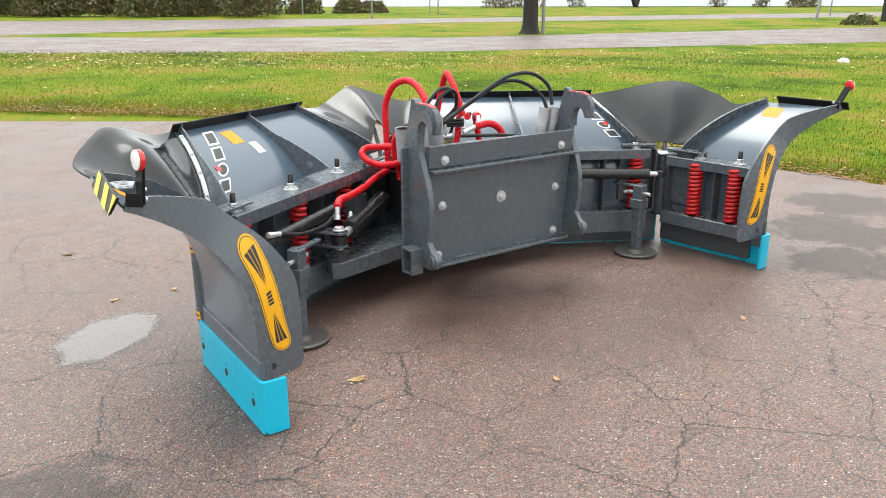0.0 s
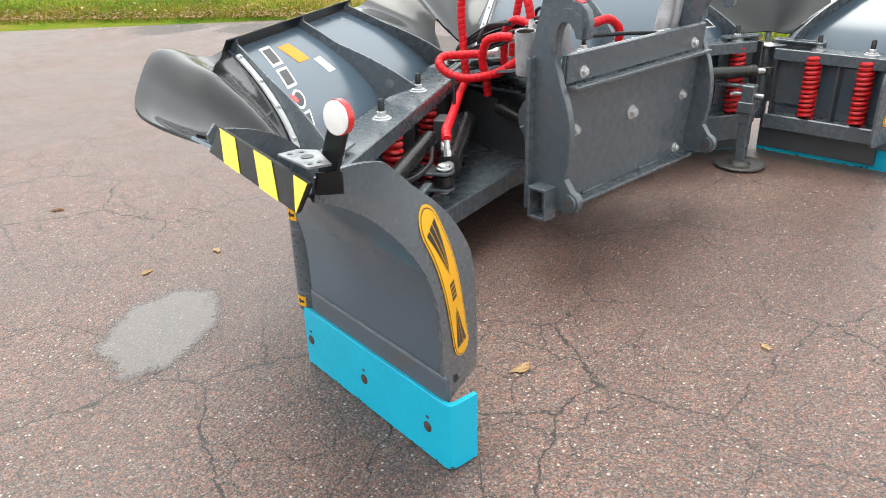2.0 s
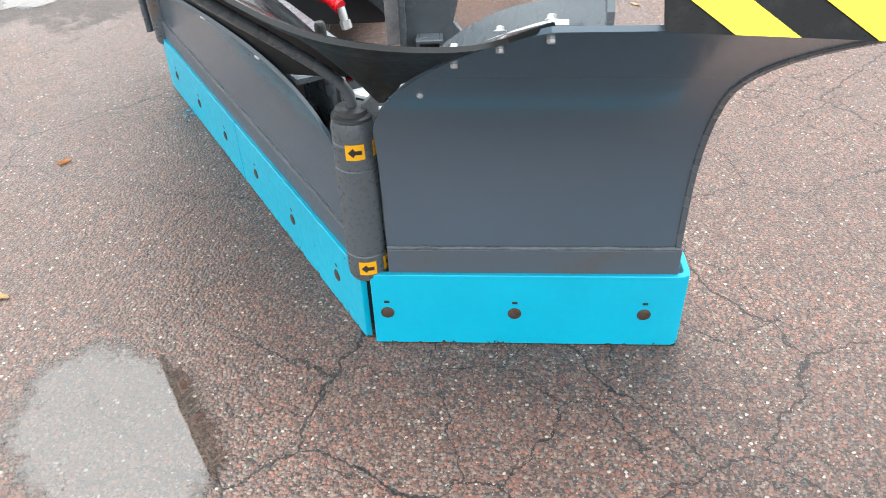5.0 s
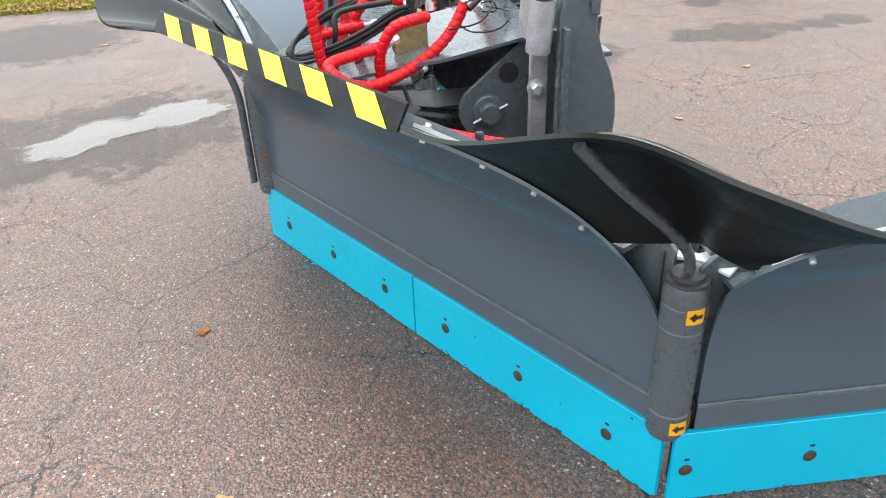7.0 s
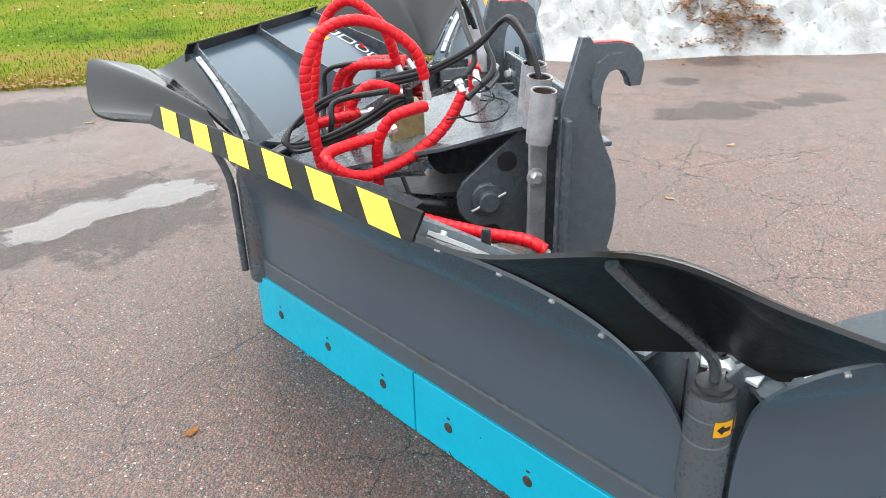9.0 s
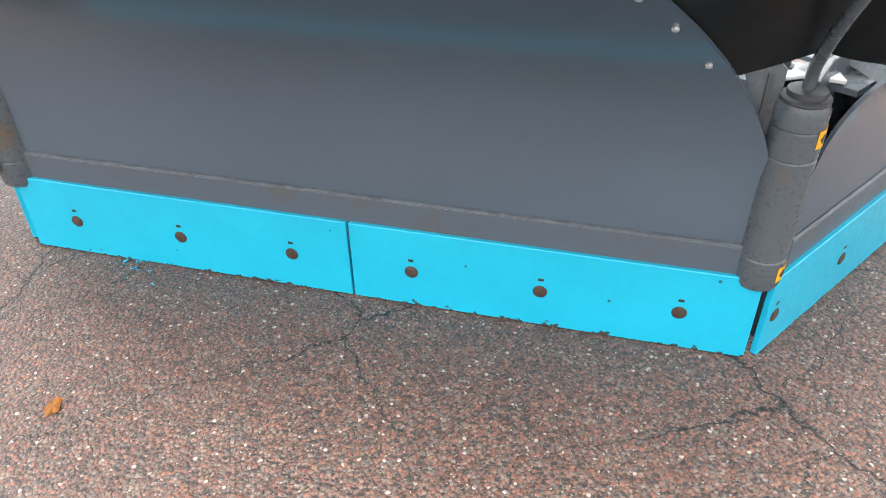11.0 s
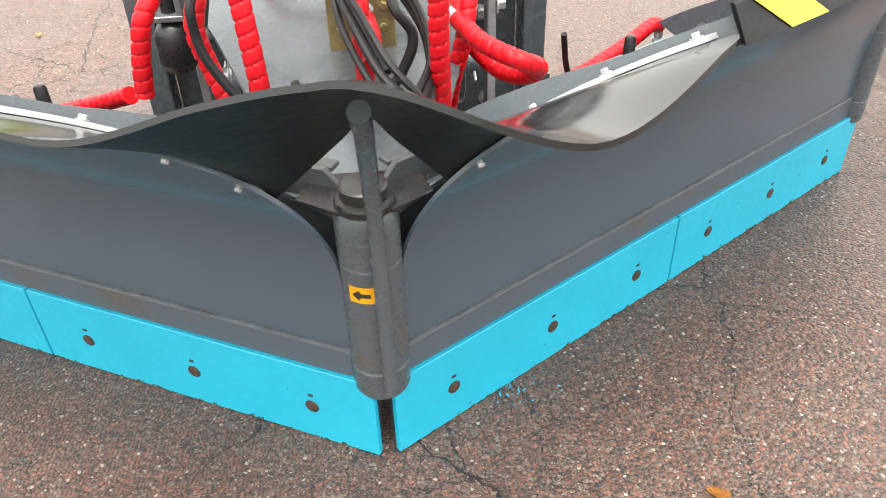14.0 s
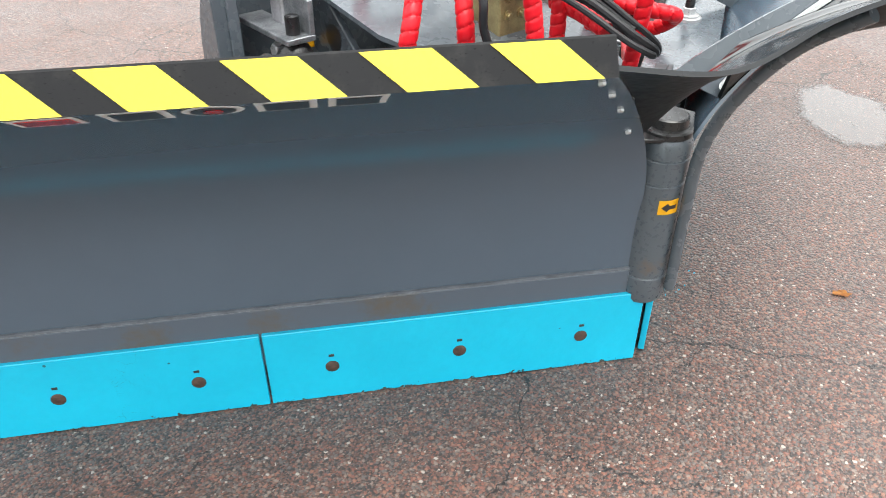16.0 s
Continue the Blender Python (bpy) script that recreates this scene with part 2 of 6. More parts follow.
GREY = material("grey_paint", (0.08, 0.095, 0.109), 0.27, 0.0, (0.073, 0.087, 0.1), 3.0, 0.55, rough_var=0.04, coat=0.3)
# darker copy of grey_paint: shade put into the colour of sheltered parts
GREY_SHADED = material("shaded_grey_paint", (0.06, 0.064, 0.07), 0.42, 0.0, (0.045, 0.048, 0.052), 5.0, 0.55, 0.08, 40, 0.08)
BOARD = material("mouldboard_paint", (0.066, 0.097, 0.131), 0.19, 0.0, (0.061, 0.09, 0.121), 1.6, 0.5, spec=0.95)
BOARD_DIRTY = material("muddied_grey_paint", (0.08, 0.1, 0.124), 0.34, 0.0, (0.1, 0.078, 0.05), 7.0, 0.7, 0.03, 60, 0.06)
# weld paint lightened so that the bead's highlight sits in its colour
WELD = material("highlit_painted_weld", (0.13, 0.145, 0.165), 0.32, 0.0, (0.07, 0.078, 0.09), 30.0, 0.5, 0.5, 160)
RUBBER = material("wet_black_rubber", (0.009, 0.010, 0.011), 0.13, 0.0, (0.015, 0.016, 0.017), 7.0, 0.55, 0.1, 7, 0.04, 0.0, spec=0.5)
LIP = material("black_strip_film", (0.007, 0.007, 0.008), 0.36, 0.0, (0.022, 0.021, 0.02), 30.0, 0.68, 0.05, 90, 0.1, spec=0.2)
RUBBER_DRY = material("dry_black_rubber", (0.006, 0.008, 0.009), 0.42, 0.0, (0.010, 0.013, 0.014), 7.0, 0.55, 0.05, 14, 0.06, 0.0, spec=0.2)
RUBBER_DULL = material("dull_black_rubber", (0.024, 0.025, 0.027), 0.62, 0.0, (0.031, 0.032, 0.034), 5.0, 0.5, 0.03, 12, 0.06, spec=0.28)
BLACK = material("black_paint", (0.012, 0.012, 0.013), 0.3, 0.0, (0.02, 0.02, 0.02), 10.0, 0.5, 0.03, 60, 0.06)
HOSE = material("black_hose", (0.012, 0.012, 0.013), 0.36, 0.0, (0.02, 0.02, 0.022), 20.0, 0.5, 0.2, 200, spec=0.25)
RED = material("red_plastic", (0.62, 0.007, 0.016), 0.36, 0.0, (0.52, 0.006, 0.013), 12.0, 0.5, 0.05, 60, 0.05, spec=0.28)
RED_SPRING = material("red_spring_paint", (0.55, 0.012, 0.014), 0.35, 0.0, (0.42, 0.01, 0.012), 20.0, 0.5, 0.05, 90)
YELLOW = material("yellow_film", (0.74, 0.62, 0.03), 0.35, 0.0, (0.68, 0.56, 0.03), 9.0, 0.6)
ORANGE = material("amber_film", (0.82, 0.41, 0.006), 0.35, 0.0, (0.75, 0.36, 0.008), 9.0, 0.6)
AMBER = material("deep_amber_film", (0.70, 0.26, 0.004), 0.4, 0.0, (0.62, 0.22, 0.005), 9.0, 0.6, spec=0.3)
INK = material("black_film", (0.018, 0.018, 0.02), 0.3, 0.0, (0.03, 0.03, 0.032), 9.0, 0.6)
POST = material("rust_streaked_grey_paint", (0.08, 0.095, 0.109), 0.3, 0.0, (0.12, 0.075, 0.04), 11.0, 0.76, rough_var=0.06)
STEEL = material("bare_zinc", (0.68, 0.69, 0.70), 0.36, 0.6, (0.5, 0.5, 0.5), 25.0, 0.5, 0.1, 150, 0.1)
CLAMP = material("bright_clamp_steel", (0.7, 0.71, 0.72), 0.34, 0.3, (0.55, 0.55, 0.55), 25.0, 0.5, 0.1, 120, 0.08)
GALV = material("galvanised_strip", (0.36, 0.37, 0.39), 0.42, 0.7, (0.15, 0.16, 0.17), 25.0, 0.5, 0.1, 120, 0.1)
TUBE = material("pale_grey_tube", (0.40, 0.39, 0.42), 0.4, 0.1, (0.22, 0.22, 0.22), 14.0, 0.5, 0.08, 80, 0.1)
RUSTY = material("rusty_bolt", (0.10, 0.06, 0.045), 0.6, 0.3, (0.05, 0.035, 0.03), 60.0, 0.5, 0.4, 200)
WORN = material("worn_steel", (0.1, 0.1, 0.1), 0.45, 0.3, (0.07, 0.06, 0.05), 16.0, 0.5, 0.3, 90, 0.1)
BRASS = material("yellow_zinc_block", (0.40, 0.33, 0.16), 0.42, 0.6, (0.25, 0.2, 0.1), 30.0, 0.5, 0.2, 120, 0.1)
WHITE = material("white_reflector", (0.82, 0.82, 0.82), 0.25, 0.0, (0.72, 0.72, 0.72), 40.0, 0.5, 0.1, 300, 0.0, 0.4)
REDLENS = material("red_reflector", (0.7, 0.01, 0.015), 0.15, 0.0, (0.55, 0.01, 0.01), 60.0, 0.5, 0.2, 400, 0.0, 0.5)
PRINT = material("white_film", (0.8, 0.8, 0.8), 0.35, 0.0, (0.72, 0.72, 0.72), 20.0, 0.6)
SNOW = material("old_snow", (0.36, 0.365, 0.37), 0.6, 0.0, (0.2, 0.19, 0.175), 3.4, 0.6, 1.0, 26)
# wet steel whose sky reflection is put into the base colour as near-white
STEEL_SKY_PALE = material("sky_pale_wet_steel", (0.62, 0.64, 0.66), 0.3, 0.0, (0.45, 0.47, 0.48), 30.0, 0.55, 0.2, 60)
LEAF_ORANGE = material("orange_leaf", (0.46, 0.19, 0.035), 0.5, 0.0, (0.34, 0.13, 0.03), 40.0, 0.5, 0.3, 200)
LEAF = material("fallen_leaf", (0.58, 0.43, 0.24), 0.5, 0.0, (0.46, 0.29, 0.12), 40.0, 0.5, 0.3, 200)
LEAF_BROWN = material("brown_leaf", (0.28, 0.12, 0.03), 0.55, 0.0, (0.16, 0.07, 0.02), 30.0, 0.5, 0.3, 200)
BARK = material("tree_bark", (0.032, 0.026, 0.021), 0.85, 0.0, (0.016, 0.013, 0.011), 9.0, 0.5, 1.0, 30)
TWIG = material("bare_twigs", (0.085, 0.06, 0.04), 0.8, 0.0, (0.05, 0.038, 0.028), 5.0, 0.5)
BUSH = material("autumn_bush_leaves", (0.1, 0.125, 0.04), 0.7, 0.0, (0.17, 0.12, 0.055), 0.9, 0.5)
# spots near x = 2.6 to 3.0 paint the dark reflection of standing water
ASPHALT = asphalt_material("red_aggregate_asphalt", 0.9, 112.0, damp_and_reflected=((1.45, 2.95, 0.9), (1.2, 3.75, 0.9), (2.6, -0.72, 0.26), (2.62, -1.08, 0.4), (2.68, -1.45, 0.2), (2.72, -1.72, 0.2), (2.78, -2.0, 0.24), (4.3, -1.9, 0.42), (3.6, -1.2, 0.24), (3.02, 0.72, 0.62), (3.9, 1.1, 0.6), (2.36, 0.25, 0.5), (1.05, 3.6, 0.7), (3.6, 4.2, 1.0), (2.7, 5.4, 0.8), (-2.2, 0.3, 0.4), (1.2, 8.8, 0.7), (1.9, 8.0, 0.6)))
ROADTOP = asphalt_material("road_asphalt", 0.5, 60.0, 1.0, hue=(1.05, 1.2, 1.3))
GRASS = grass_material()
BLADE = material("grass_blades", (0.105, 0.19, 0.006), 0.7, 0.0, (0.17, 0.2, 0.01), 0.7, 0.55, spec=0.1)
BLADE_TAN = material("faded_grass_blades", (0.25, 0.19, 0.035), 0.7, 0.0, (0.16, 0.17, 0.015), 0.8, 0.5, spec=0.1)
BLADE_DARK = material("dark_grass_blades", (0.03, 0.05, 0.003), 0.7, 0.0, (0.08, 0.07, 0.012), 0.9, 0.5, spec=0.1)
BLADE_ROUGH = material("rough_bank_grass", (0.075, 0.085, 0.018), 0.7, 0.0, (0.19, 0.15, 0.06), 1.6, 0.5, spec=0.1)
STEM = material("grey_post", (0.3, 0.3, 0.29), 0.5, 0.3, (0.22, 0.22, 0.21), 6.0, 0.5)
BAG = material("white_plastic", (0.8, 0.8, 0.8), 0.35)


def blue_material():
    """Thick blue paint on the cutting edges, chipped to steel along the lower edge."""
    m = material("blue_paint", (0.012, 0.45, 0.65), 0.34, 0.0, (0.010, 0.41, 0.60), 6.0, 0.5, 0.45, 34, 0.06)
    t = m.node_tree
    l, bsdf = t.links, t.nodes["Principled BSDF"]
    paint = bsdf.inputs["Base Color"].links[0].from_socket
    co = t.nodes.new("ShaderNodeTexCoord")
    sep = t.nodes.new("ShaderNodeSeparateXYZ")
    l.new(co.outputs["Object"], sep.inputs[0])
    chip = node(t, "ShaderNodeTexNoise", Scale=32.0, Detail=6.0, Roughness=0.7)
    l.new(co.outputs["Object"], chip.inputs["Vector"])
    rise = t.nodes.new("ShaderNodeMapRange")
    rise.inputs["From Min"].default_value, rise.inputs["From Max"].default_value = 0.0, 0.035
    rise.inputs["To Min"].default_value, rise.inputs["To Max"].default_value = 0.5, 0.84
    l.new(sep.outputs[2], rise.inputs["Value"])
    more = t.nodes.new("ShaderNodeMath")
    more.operation = "GREATER_THAN"
    l.new(chip.outputs["Fac"], more.inputs[0])
    l.new(rise.outputs[0], more.inputs[1])
    mixed = t.nodes.new("ShaderNodeMix")
    mixed.data_type = "RGBA"
    l.new(more.outputs[0], mixed.inputs[0])
    l.new(paint, mixed.inputs[6])
    mixed.inputs[7].default_value = (0.05, 0.045, 0.04, 1)
    # fine cracks in the paint, in patches
    net = node(t, "ShaderNodeTexVoronoi", Scale=26.0)
    net.feature = "DISTANCE_TO_EDGE"
    bent = node(t, "ShaderNodeTexNoise", Scale=20.0, Detail=4.0)
    l.new(co.outputs["Object"], bent.inputs["Vector"])
    moved = t.nodes.new("ShaderNodeVectorMath")
    moved.operation = "MULTIPLY_ADD"
    moved.inputs[1].default_value = (0.05, 0.05, 0.05)
    l.new(bent.outputs["Color"], moved.inputs[0])
    l.new(co.outputs["Object"], moved.inputs[2])
    l.new(moved.outputs[0], net.inputs["Vector"])
    where = node(t, "ShaderNodeTexNoise", Scale=4.5, Detail=3.0)
    l.new(co.outputs["Object"], where.inputs["Vector"])
    reach = t.nodes.new("ShaderNodeMapRange")
    reach.inputs["From Min"].default_value, reach.inputs["From Max"].default_value = 0.66, 0.85
    reach.inputs["To Min"].default_value, reach.inputs["To Max"].default_value = 0.0, 0.018
    l.new(where.outputs["Fac"], reach.inputs["Value"])
    line = t.nodes.new("ShaderNodeMath")
    line.operation = "LESS_THAN"
    l.new(net.outputs["Distance"], line.inputs[0])
    l.new(reach.outputs[0], line.inputs[1])
    cracked = t.nodes.new("ShaderNodeMix")
    cracked.data_type = "RGBA"
    l.new(line.outputs[0], cracked.inputs[0])
    l.new(mixed.outputs[2], cracked.inputs[6])
    cracked.inputs[7].default_value = (0.012, 0.13, 0.18, 1)
    l.new(cracked.outputs[2], bsdf.inputs["Base Color"])
    return m


BLUE = blue_material()


def speckle(m, scale, tone, share):
    """Sparse small scuffs and chips over a painted surface."""
    t = m.node_tree
    l, bsdf = t.links, t.nodes["Principled BSDF"]
    paint = bsdf.inputs["Base Color"].links[0].from_socket
    co = t.nodes.new("ShaderNodeTexCoord")
    dots = node(t, "ShaderNodeTexVoronoi", Scale=scale)
    l.new(co.outputs["Object"], dots.inputs["Vector"])
    pick = t.nodes.new("ShaderNodeSeparateColor")
    l.new(dots.outputs["Color"], pick.inputs[0])
    size = t.nodes.new("ShaderNodeMapRange")
    size.inputs["From Min"].default_value, size.inputs["From Max"].default_value = 1 - share, 1.0
    size.inputs["To Min"].default_value, size.inputs["To Max"].default_value = 0.0, 0.09
    l.new(pick.outputs[0], size.inputs["Value"])
    hit = t.nodes.new("ShaderNodeMath")
    hit.operation = "LESS_THAN"
    l.new(dots.outputs["Distance"], hit.inputs[0])
    l.new(size.outputs[0], hit.inputs[1])
    mixed = t.nodes.new("ShaderNodeMix")
    mixed.data_type = "RGBA"
    mixed.inputs[7].default_value = (*tone, 1)
    l.new(hit.outputs[0], mixed.inputs[0])
    l.new(paint, mixed.inputs[6])
    l.new(mixed.outputs[2], bsdf.inputs["Base Color"])


speckle(BOARD, 13.0, (0.2, 0.21, 0.23), 0.015)
speckle(GREY, 20.0, (0.22, 0.22, 0.22), 0.04)
speckle(BLUE, 22.0, (0.02, 0.10, 0.13), 0.15)


def puddle_material():
    """Clear standing water over dark grit: thin at the rim, where the stones stick out of it."""
    m = asphalt_material("flooded_asphalt", 1.0, 112.0, 0.75, True)
    t = m.node_tree
    l, bsdf = t.links, t.nodes["Principled BSDF"]
    bsdf.inputs["IOR"].default_value = 2.05
    silt = t.nodes.new("ShaderNodeMix")
    silt.data_type = "RGBA"
    silt.inputs[0].default_value = 0.5
    silt.inputs[7].default_value = (0.075, 0.066, 0.056, 1)
    l.new(bsdf.inputs["Base Color"].links[0].from_socket, silt.inputs[6])
    l.new(silt.outputs[2], bsdf.inputs["Base Color"])
    depth = t.nodes.new("ShaderNodeAttribute")
    depth.attribute_name = "depth"
    co = t.nodes.new("ShaderNodeTexCoord")
    grit = node(t, "ShaderNodeTexNoise", Scale=70.0, Detail=4.0, Roughness=0.6)
    wide = node(t, "ShaderNodeTexNoise", Scale=7.0, Detail=4.0, Roughness=0.6)
    for s in (grit, wide):
        l.new(co.outputs["Object"], s.inputs["Vector"])
    both = t.nodes.new("ShaderNodeMath")
    both.operation = "ADD"
    l.new(grit.outputs["Fac"], both.inputs[0])
    l.new(wide.outputs["Fac"], both.inputs[1])
    over = t.nodes.new("ShaderNodeMath")
    over.operation = "MULTIPLY_ADD"
    over.inputs[1].default_value = -0.75
    l.new(both.outputs[0], over.inputs[0])
    l.new(depth.outputs["Fac"], over.inputs[2])
    show = t.nodes.new("ShaderNodeMapRange")
    show.inputs["From Min"].default_value, show.inputs["From Max"].default_value = -0.26, 0.12
    l.new(over.outputs[0], show.inputs["Value"])
    l.new(show.outputs[0], bsdf.inputs["Alpha"])
    return m


PUDDLE = puddle_material()
WATER = material("lake_water", (0.12, 0.14, 0.15), 0.35, 0.0, (0.14, 0.16, 0.17), 0.05, 0.5, 0.3, 2.0)


# ---- shaping helpers ----
def part(name, bm, mat, parent=None, label="", smooth=True, at=None):
    """Links a bmesh as one mesh object under a thing or a part."""
    bmesh.ops.remove_doubles(bm, verts=bm.verts, dist=1e-5)
    bmesh.ops.recalc_face_normals(bm, faces=bm.faces)
    me = bpy.data.meshes.new(name)
    bm.to_mesh(me)
    bm.free()
    me.materials.append(mat)
    if smooth:
        me.shade_smooth()
        me.set_sharp_from_angle(angle=radians(32))
    return child(name, me, parent, label, at)


def child(name, me, parent=None, label="", at=None):
    ob = new(name, me)
    if at is not None:
        ob.matrix_world = at
    if parent is not None:
        ob.parent = parent
        ob.matrix_parent_inverse = parent.matrix_world.inverted()
    if label:
        ob["label"] = label
    return ob


def hull(bm, rows, close=True, caps=True):
    """Skins a list of rings of points (each ring closed when close)."""
    vs = [[bm.verts.new(p) for p in ring] for ring in rows]
    for a, b in zip(vs, vs[1:]):
        k = len(a)
        for i in range(k if close else k - 1):
            j = (i + 1) % k
            bm.faces.new((a[i], a[j], b[j], b[i]))
    if caps and close:
        bm.faces.new(vs[0])
        bm.faces.new(vs[-1])
    return vs


def box(bm, place, lo, hi, bevel=0.003):
    """Bevelled box between two corners of the local frame that place() maps into the world."""
    b = bmesh.new()
    bmesh.ops.create_cube(b, size=1)
    for v in b.verts:
        v.co = Vector([lo[i] + (v.co[i] + 0.5) * (hi[i] - lo[i]) for i in range(3)])
    if bevel:
        bmesh.ops.bevel(b, geom=b.edges[:], offset=bevel, segments=1, affect="EDGES")
    for v in b.verts:
        v.co = place(*v.co)
    merge(bm, b)


def merge(bm, other):
    me = bpy.data.meshes.new("scrap")
    other.to_mesh(me)
    other.free()
    bm.from_mesh(me)
    bpy.data.meshes.remove(me)


def prism(bm, outline, low, high, place, bevel=0.0):
    """Extrudes a flat outline [(a, b)] between two levels; place(a, b, level) maps to the world."""
    b = bmesh.new()
    hull(b, [[Vector((p[0], p[1], low)) for p in outline], [Vector((p[0], p[1], high)) for p in outline]])
    if bevel:
        bmesh.ops.recalc_face_normals(b, faces=b.faces)
        sharp = [e for e in b.edges if len(e.link_faces) == 2 and e.calc_face_angle(0) > 0.9]
        bmesh.ops.bevel(b, geom=sharp, offset=bevel, segments=1, affect="EDGES")
    for v in b.verts:
        v.co = place(*v.co)
    merge(bm, b)


def spline(points, step):
    """Evenly spaced points along a Catmull-Rom curve."""
    p = [Vector(q) for q in points]
    p = [2 * p[0] - p[1]] + p + [2 * p[-1] - p[-2]]
    fine = []
    for a, b, c, d in zip(p, p[1:], p[2:], p[3:]):
        for i in range(24):
            t = i / 24
            fine.append(0.5 * (2 * b + (c - a) * t + (2 * a - 5 * b + 4 * c - d) * t * t + (3 * b - a - 3 * c + d) * t ** 3))
    fine.append(p[-2])
    out, left = [fine[0]], step
    for a, b in zip(fine, fine[1:]):
        span, at = (b - a).length, 0.0
        while span - at >= left and span > 0:
            at += left
            out.append(a.lerp(b, at / span))
            left = step
        left -= span - at
    return out


def sweep(bm, line, radius, sides=10, caps=True):
    """A tube along a line of points. radius: a number or a function of (index, angle)."""
    rings, side = [], None
    for i, p in enumerate(line):
        way = (line[min(i + 1, len(line) - 1)] - line[max(i - 1, 0)]).normalized()
        if side is None:
            side = way.orthogonal().normalized()
        side = (side - way * side.dot(way)).normalized()
        other = way.cross(side)
        ring = []
        for k in range(sides):
            a = 2 * math.pi * k / sides
            r = radius(i, a) if callable(radius) else radius
            ring.append(p + r * (math.cos(a) * side + math.sin(a) * other))
        rings.append(ring)
    hull(bm, rings, True, caps)


def tube(name, points, radius, mat, parent, label="", sides=10, step=0.012):
    bm = bmesh.new()
    sweep(bm, spline(points, step), radius, sides)
    return part(name, bm, mat, parent, label)


def wrapped_hose(points, parent, radius=0.019):
    """Hydraulic hose in a red spiral guard: a helical groove runs round it."""
    bm = bmesh.new()
    pitch, step = 0.027, 0.0036

    def r(i, a):
        turn = (i * step / pitch - a / (2 * math.pi)) % 1.0
        return radius * (0.84 if turn < 0.14 else 1.0)
    sweep(bm, spline(points, step), r, 14)
    return part("spiral_guard", bm, RED, parent, "red spiral-wrapped hydraulic hose")


def rod(bm, a, b, r, sides=16, r2=None):
    a, b = Vector(a), Vector(b)
    way = (b - a).normalized()
    side = way.orthogonal().normalized()
    other = way.cross(side)
    rings = []
    for p, rr in ((a, r), (b, r if r2 is None else r2)):
        rings.append([p + rr * (math.cos(t) * side + math.sin(t) * other) for t in (2 * math.pi * k / sides for k in range(sides))])
    hull(bm, rings)


def lathe(bm, a, way, profile, sides=20):
    """Turned shape: profile [(distance along way, radius)] from point a."""
    a, way = Vector(a), Vector(way).normalized()
    side = way.orthogonal().normalized()
    other = way.cross(side)
    rings = [[a + way * h + max(r, 1e-4) * (math.cos(t) * side + math.sin(t) * other)
              for t in (2 * math.pi * k / sides for k in range(sides))] for h, r in profile]
    hull(bm, rings)


def bolt_mesh(name, width, mat):
    """Hex bolt head on a washer, standing along +z."""
    bm = bmesh.new()
    lathe(bm, (0, 0, 0), (0, 0, 1), [(0, width * 0.95), (width * 0.16, width * 0.95)], 16)
    lathe(bm, (0, 0, width * 0.16), (0, 0, 1), [(0, width * 0.62), (width * 0.55, width * 0.62), (width * 0.66, width * 0.5)], 6)
    bmesh.ops.recalc_face_normals(bm, faces=bm.faces)
    me = bpy.data.meshes.new(name)
    bm.to_mesh(me)
    bm.free()
    me.materials.append(mat)
    return me


def facing(p, way):
    """Pose whose z axis points along way."""
    return Matrix.Translation(p) @ Vector(way).to_track_quat("Z", "Y").to_matrix().to_4x4()


HEX_BIG = bolt_mesh("hex_bolt", 0.033, STEEL)
HEX = bolt_mesh("hex_bolt", 0.025, STEEL)
HEX_SMALL = bolt_mesh("hex_bolt", 0.0102, STEEL)

# ---- ground, roads, water ----
EYE, RIGHT, AHEAD = Vector((-2.29, -2.10, 0)), Vector((0.8275, -0.5615, 0)), Vector((0.5615, 0.8275, 0))


def land(r, f, lift=0.0):
    """A point of the land: r metres across, f metres out from the car park's corner."""
    z = 0.032 * max(0.0, f - 11.0) - 0.03 * min(1.0, max(0.0, (9.0 - f) / 2))
    if 11 < f < 24:
        z += 0.12 * math.sin(math.pi * (f - 11) / 13)
    p = EYE + RIGHT * r + AHEAD * f
    return Vector((p.x, p.y, z + lift))


def sheet(name, fs, left, right, mat, label, category, lift=0.0, cols=40, wobble=0.0):
    """A strip of land between two curves left(f), right(f)."""
    bm, rows = bmesh.new(), []
    for f in fs:
        a, b = left(f), right(f)
        rows.append([bm.verts.new(land(a + (b - a) * i / cols, f + wobble * noise.noise(Vector((i * 0.7, f, 0))), lift)) for i in range(cols + 1)])
    for p, q in zip(rows, rows[1:]):
        for i in range(cols):
            bm.faces.new((p[i], p[i + 1], q[i + 1], q[i]))
    ob = part(name, bm, mat, None, "", True)
    return tagged(ob, label, category, kind="structure")


FAR = [-400, -120, -40, -15, 0, 4, 8, 9.5, 11] + [11 + i * 1.3 for i in range(1, 12)] + [28, 32, 38, 46, 56, 70, 90, 125]
tagged(sheet("ground", FAR, lambda f: -500, lambda f: 500, GRASS, "short green autumn grass strewn with leaves", "grass", -0.02, 160), kind="structure")


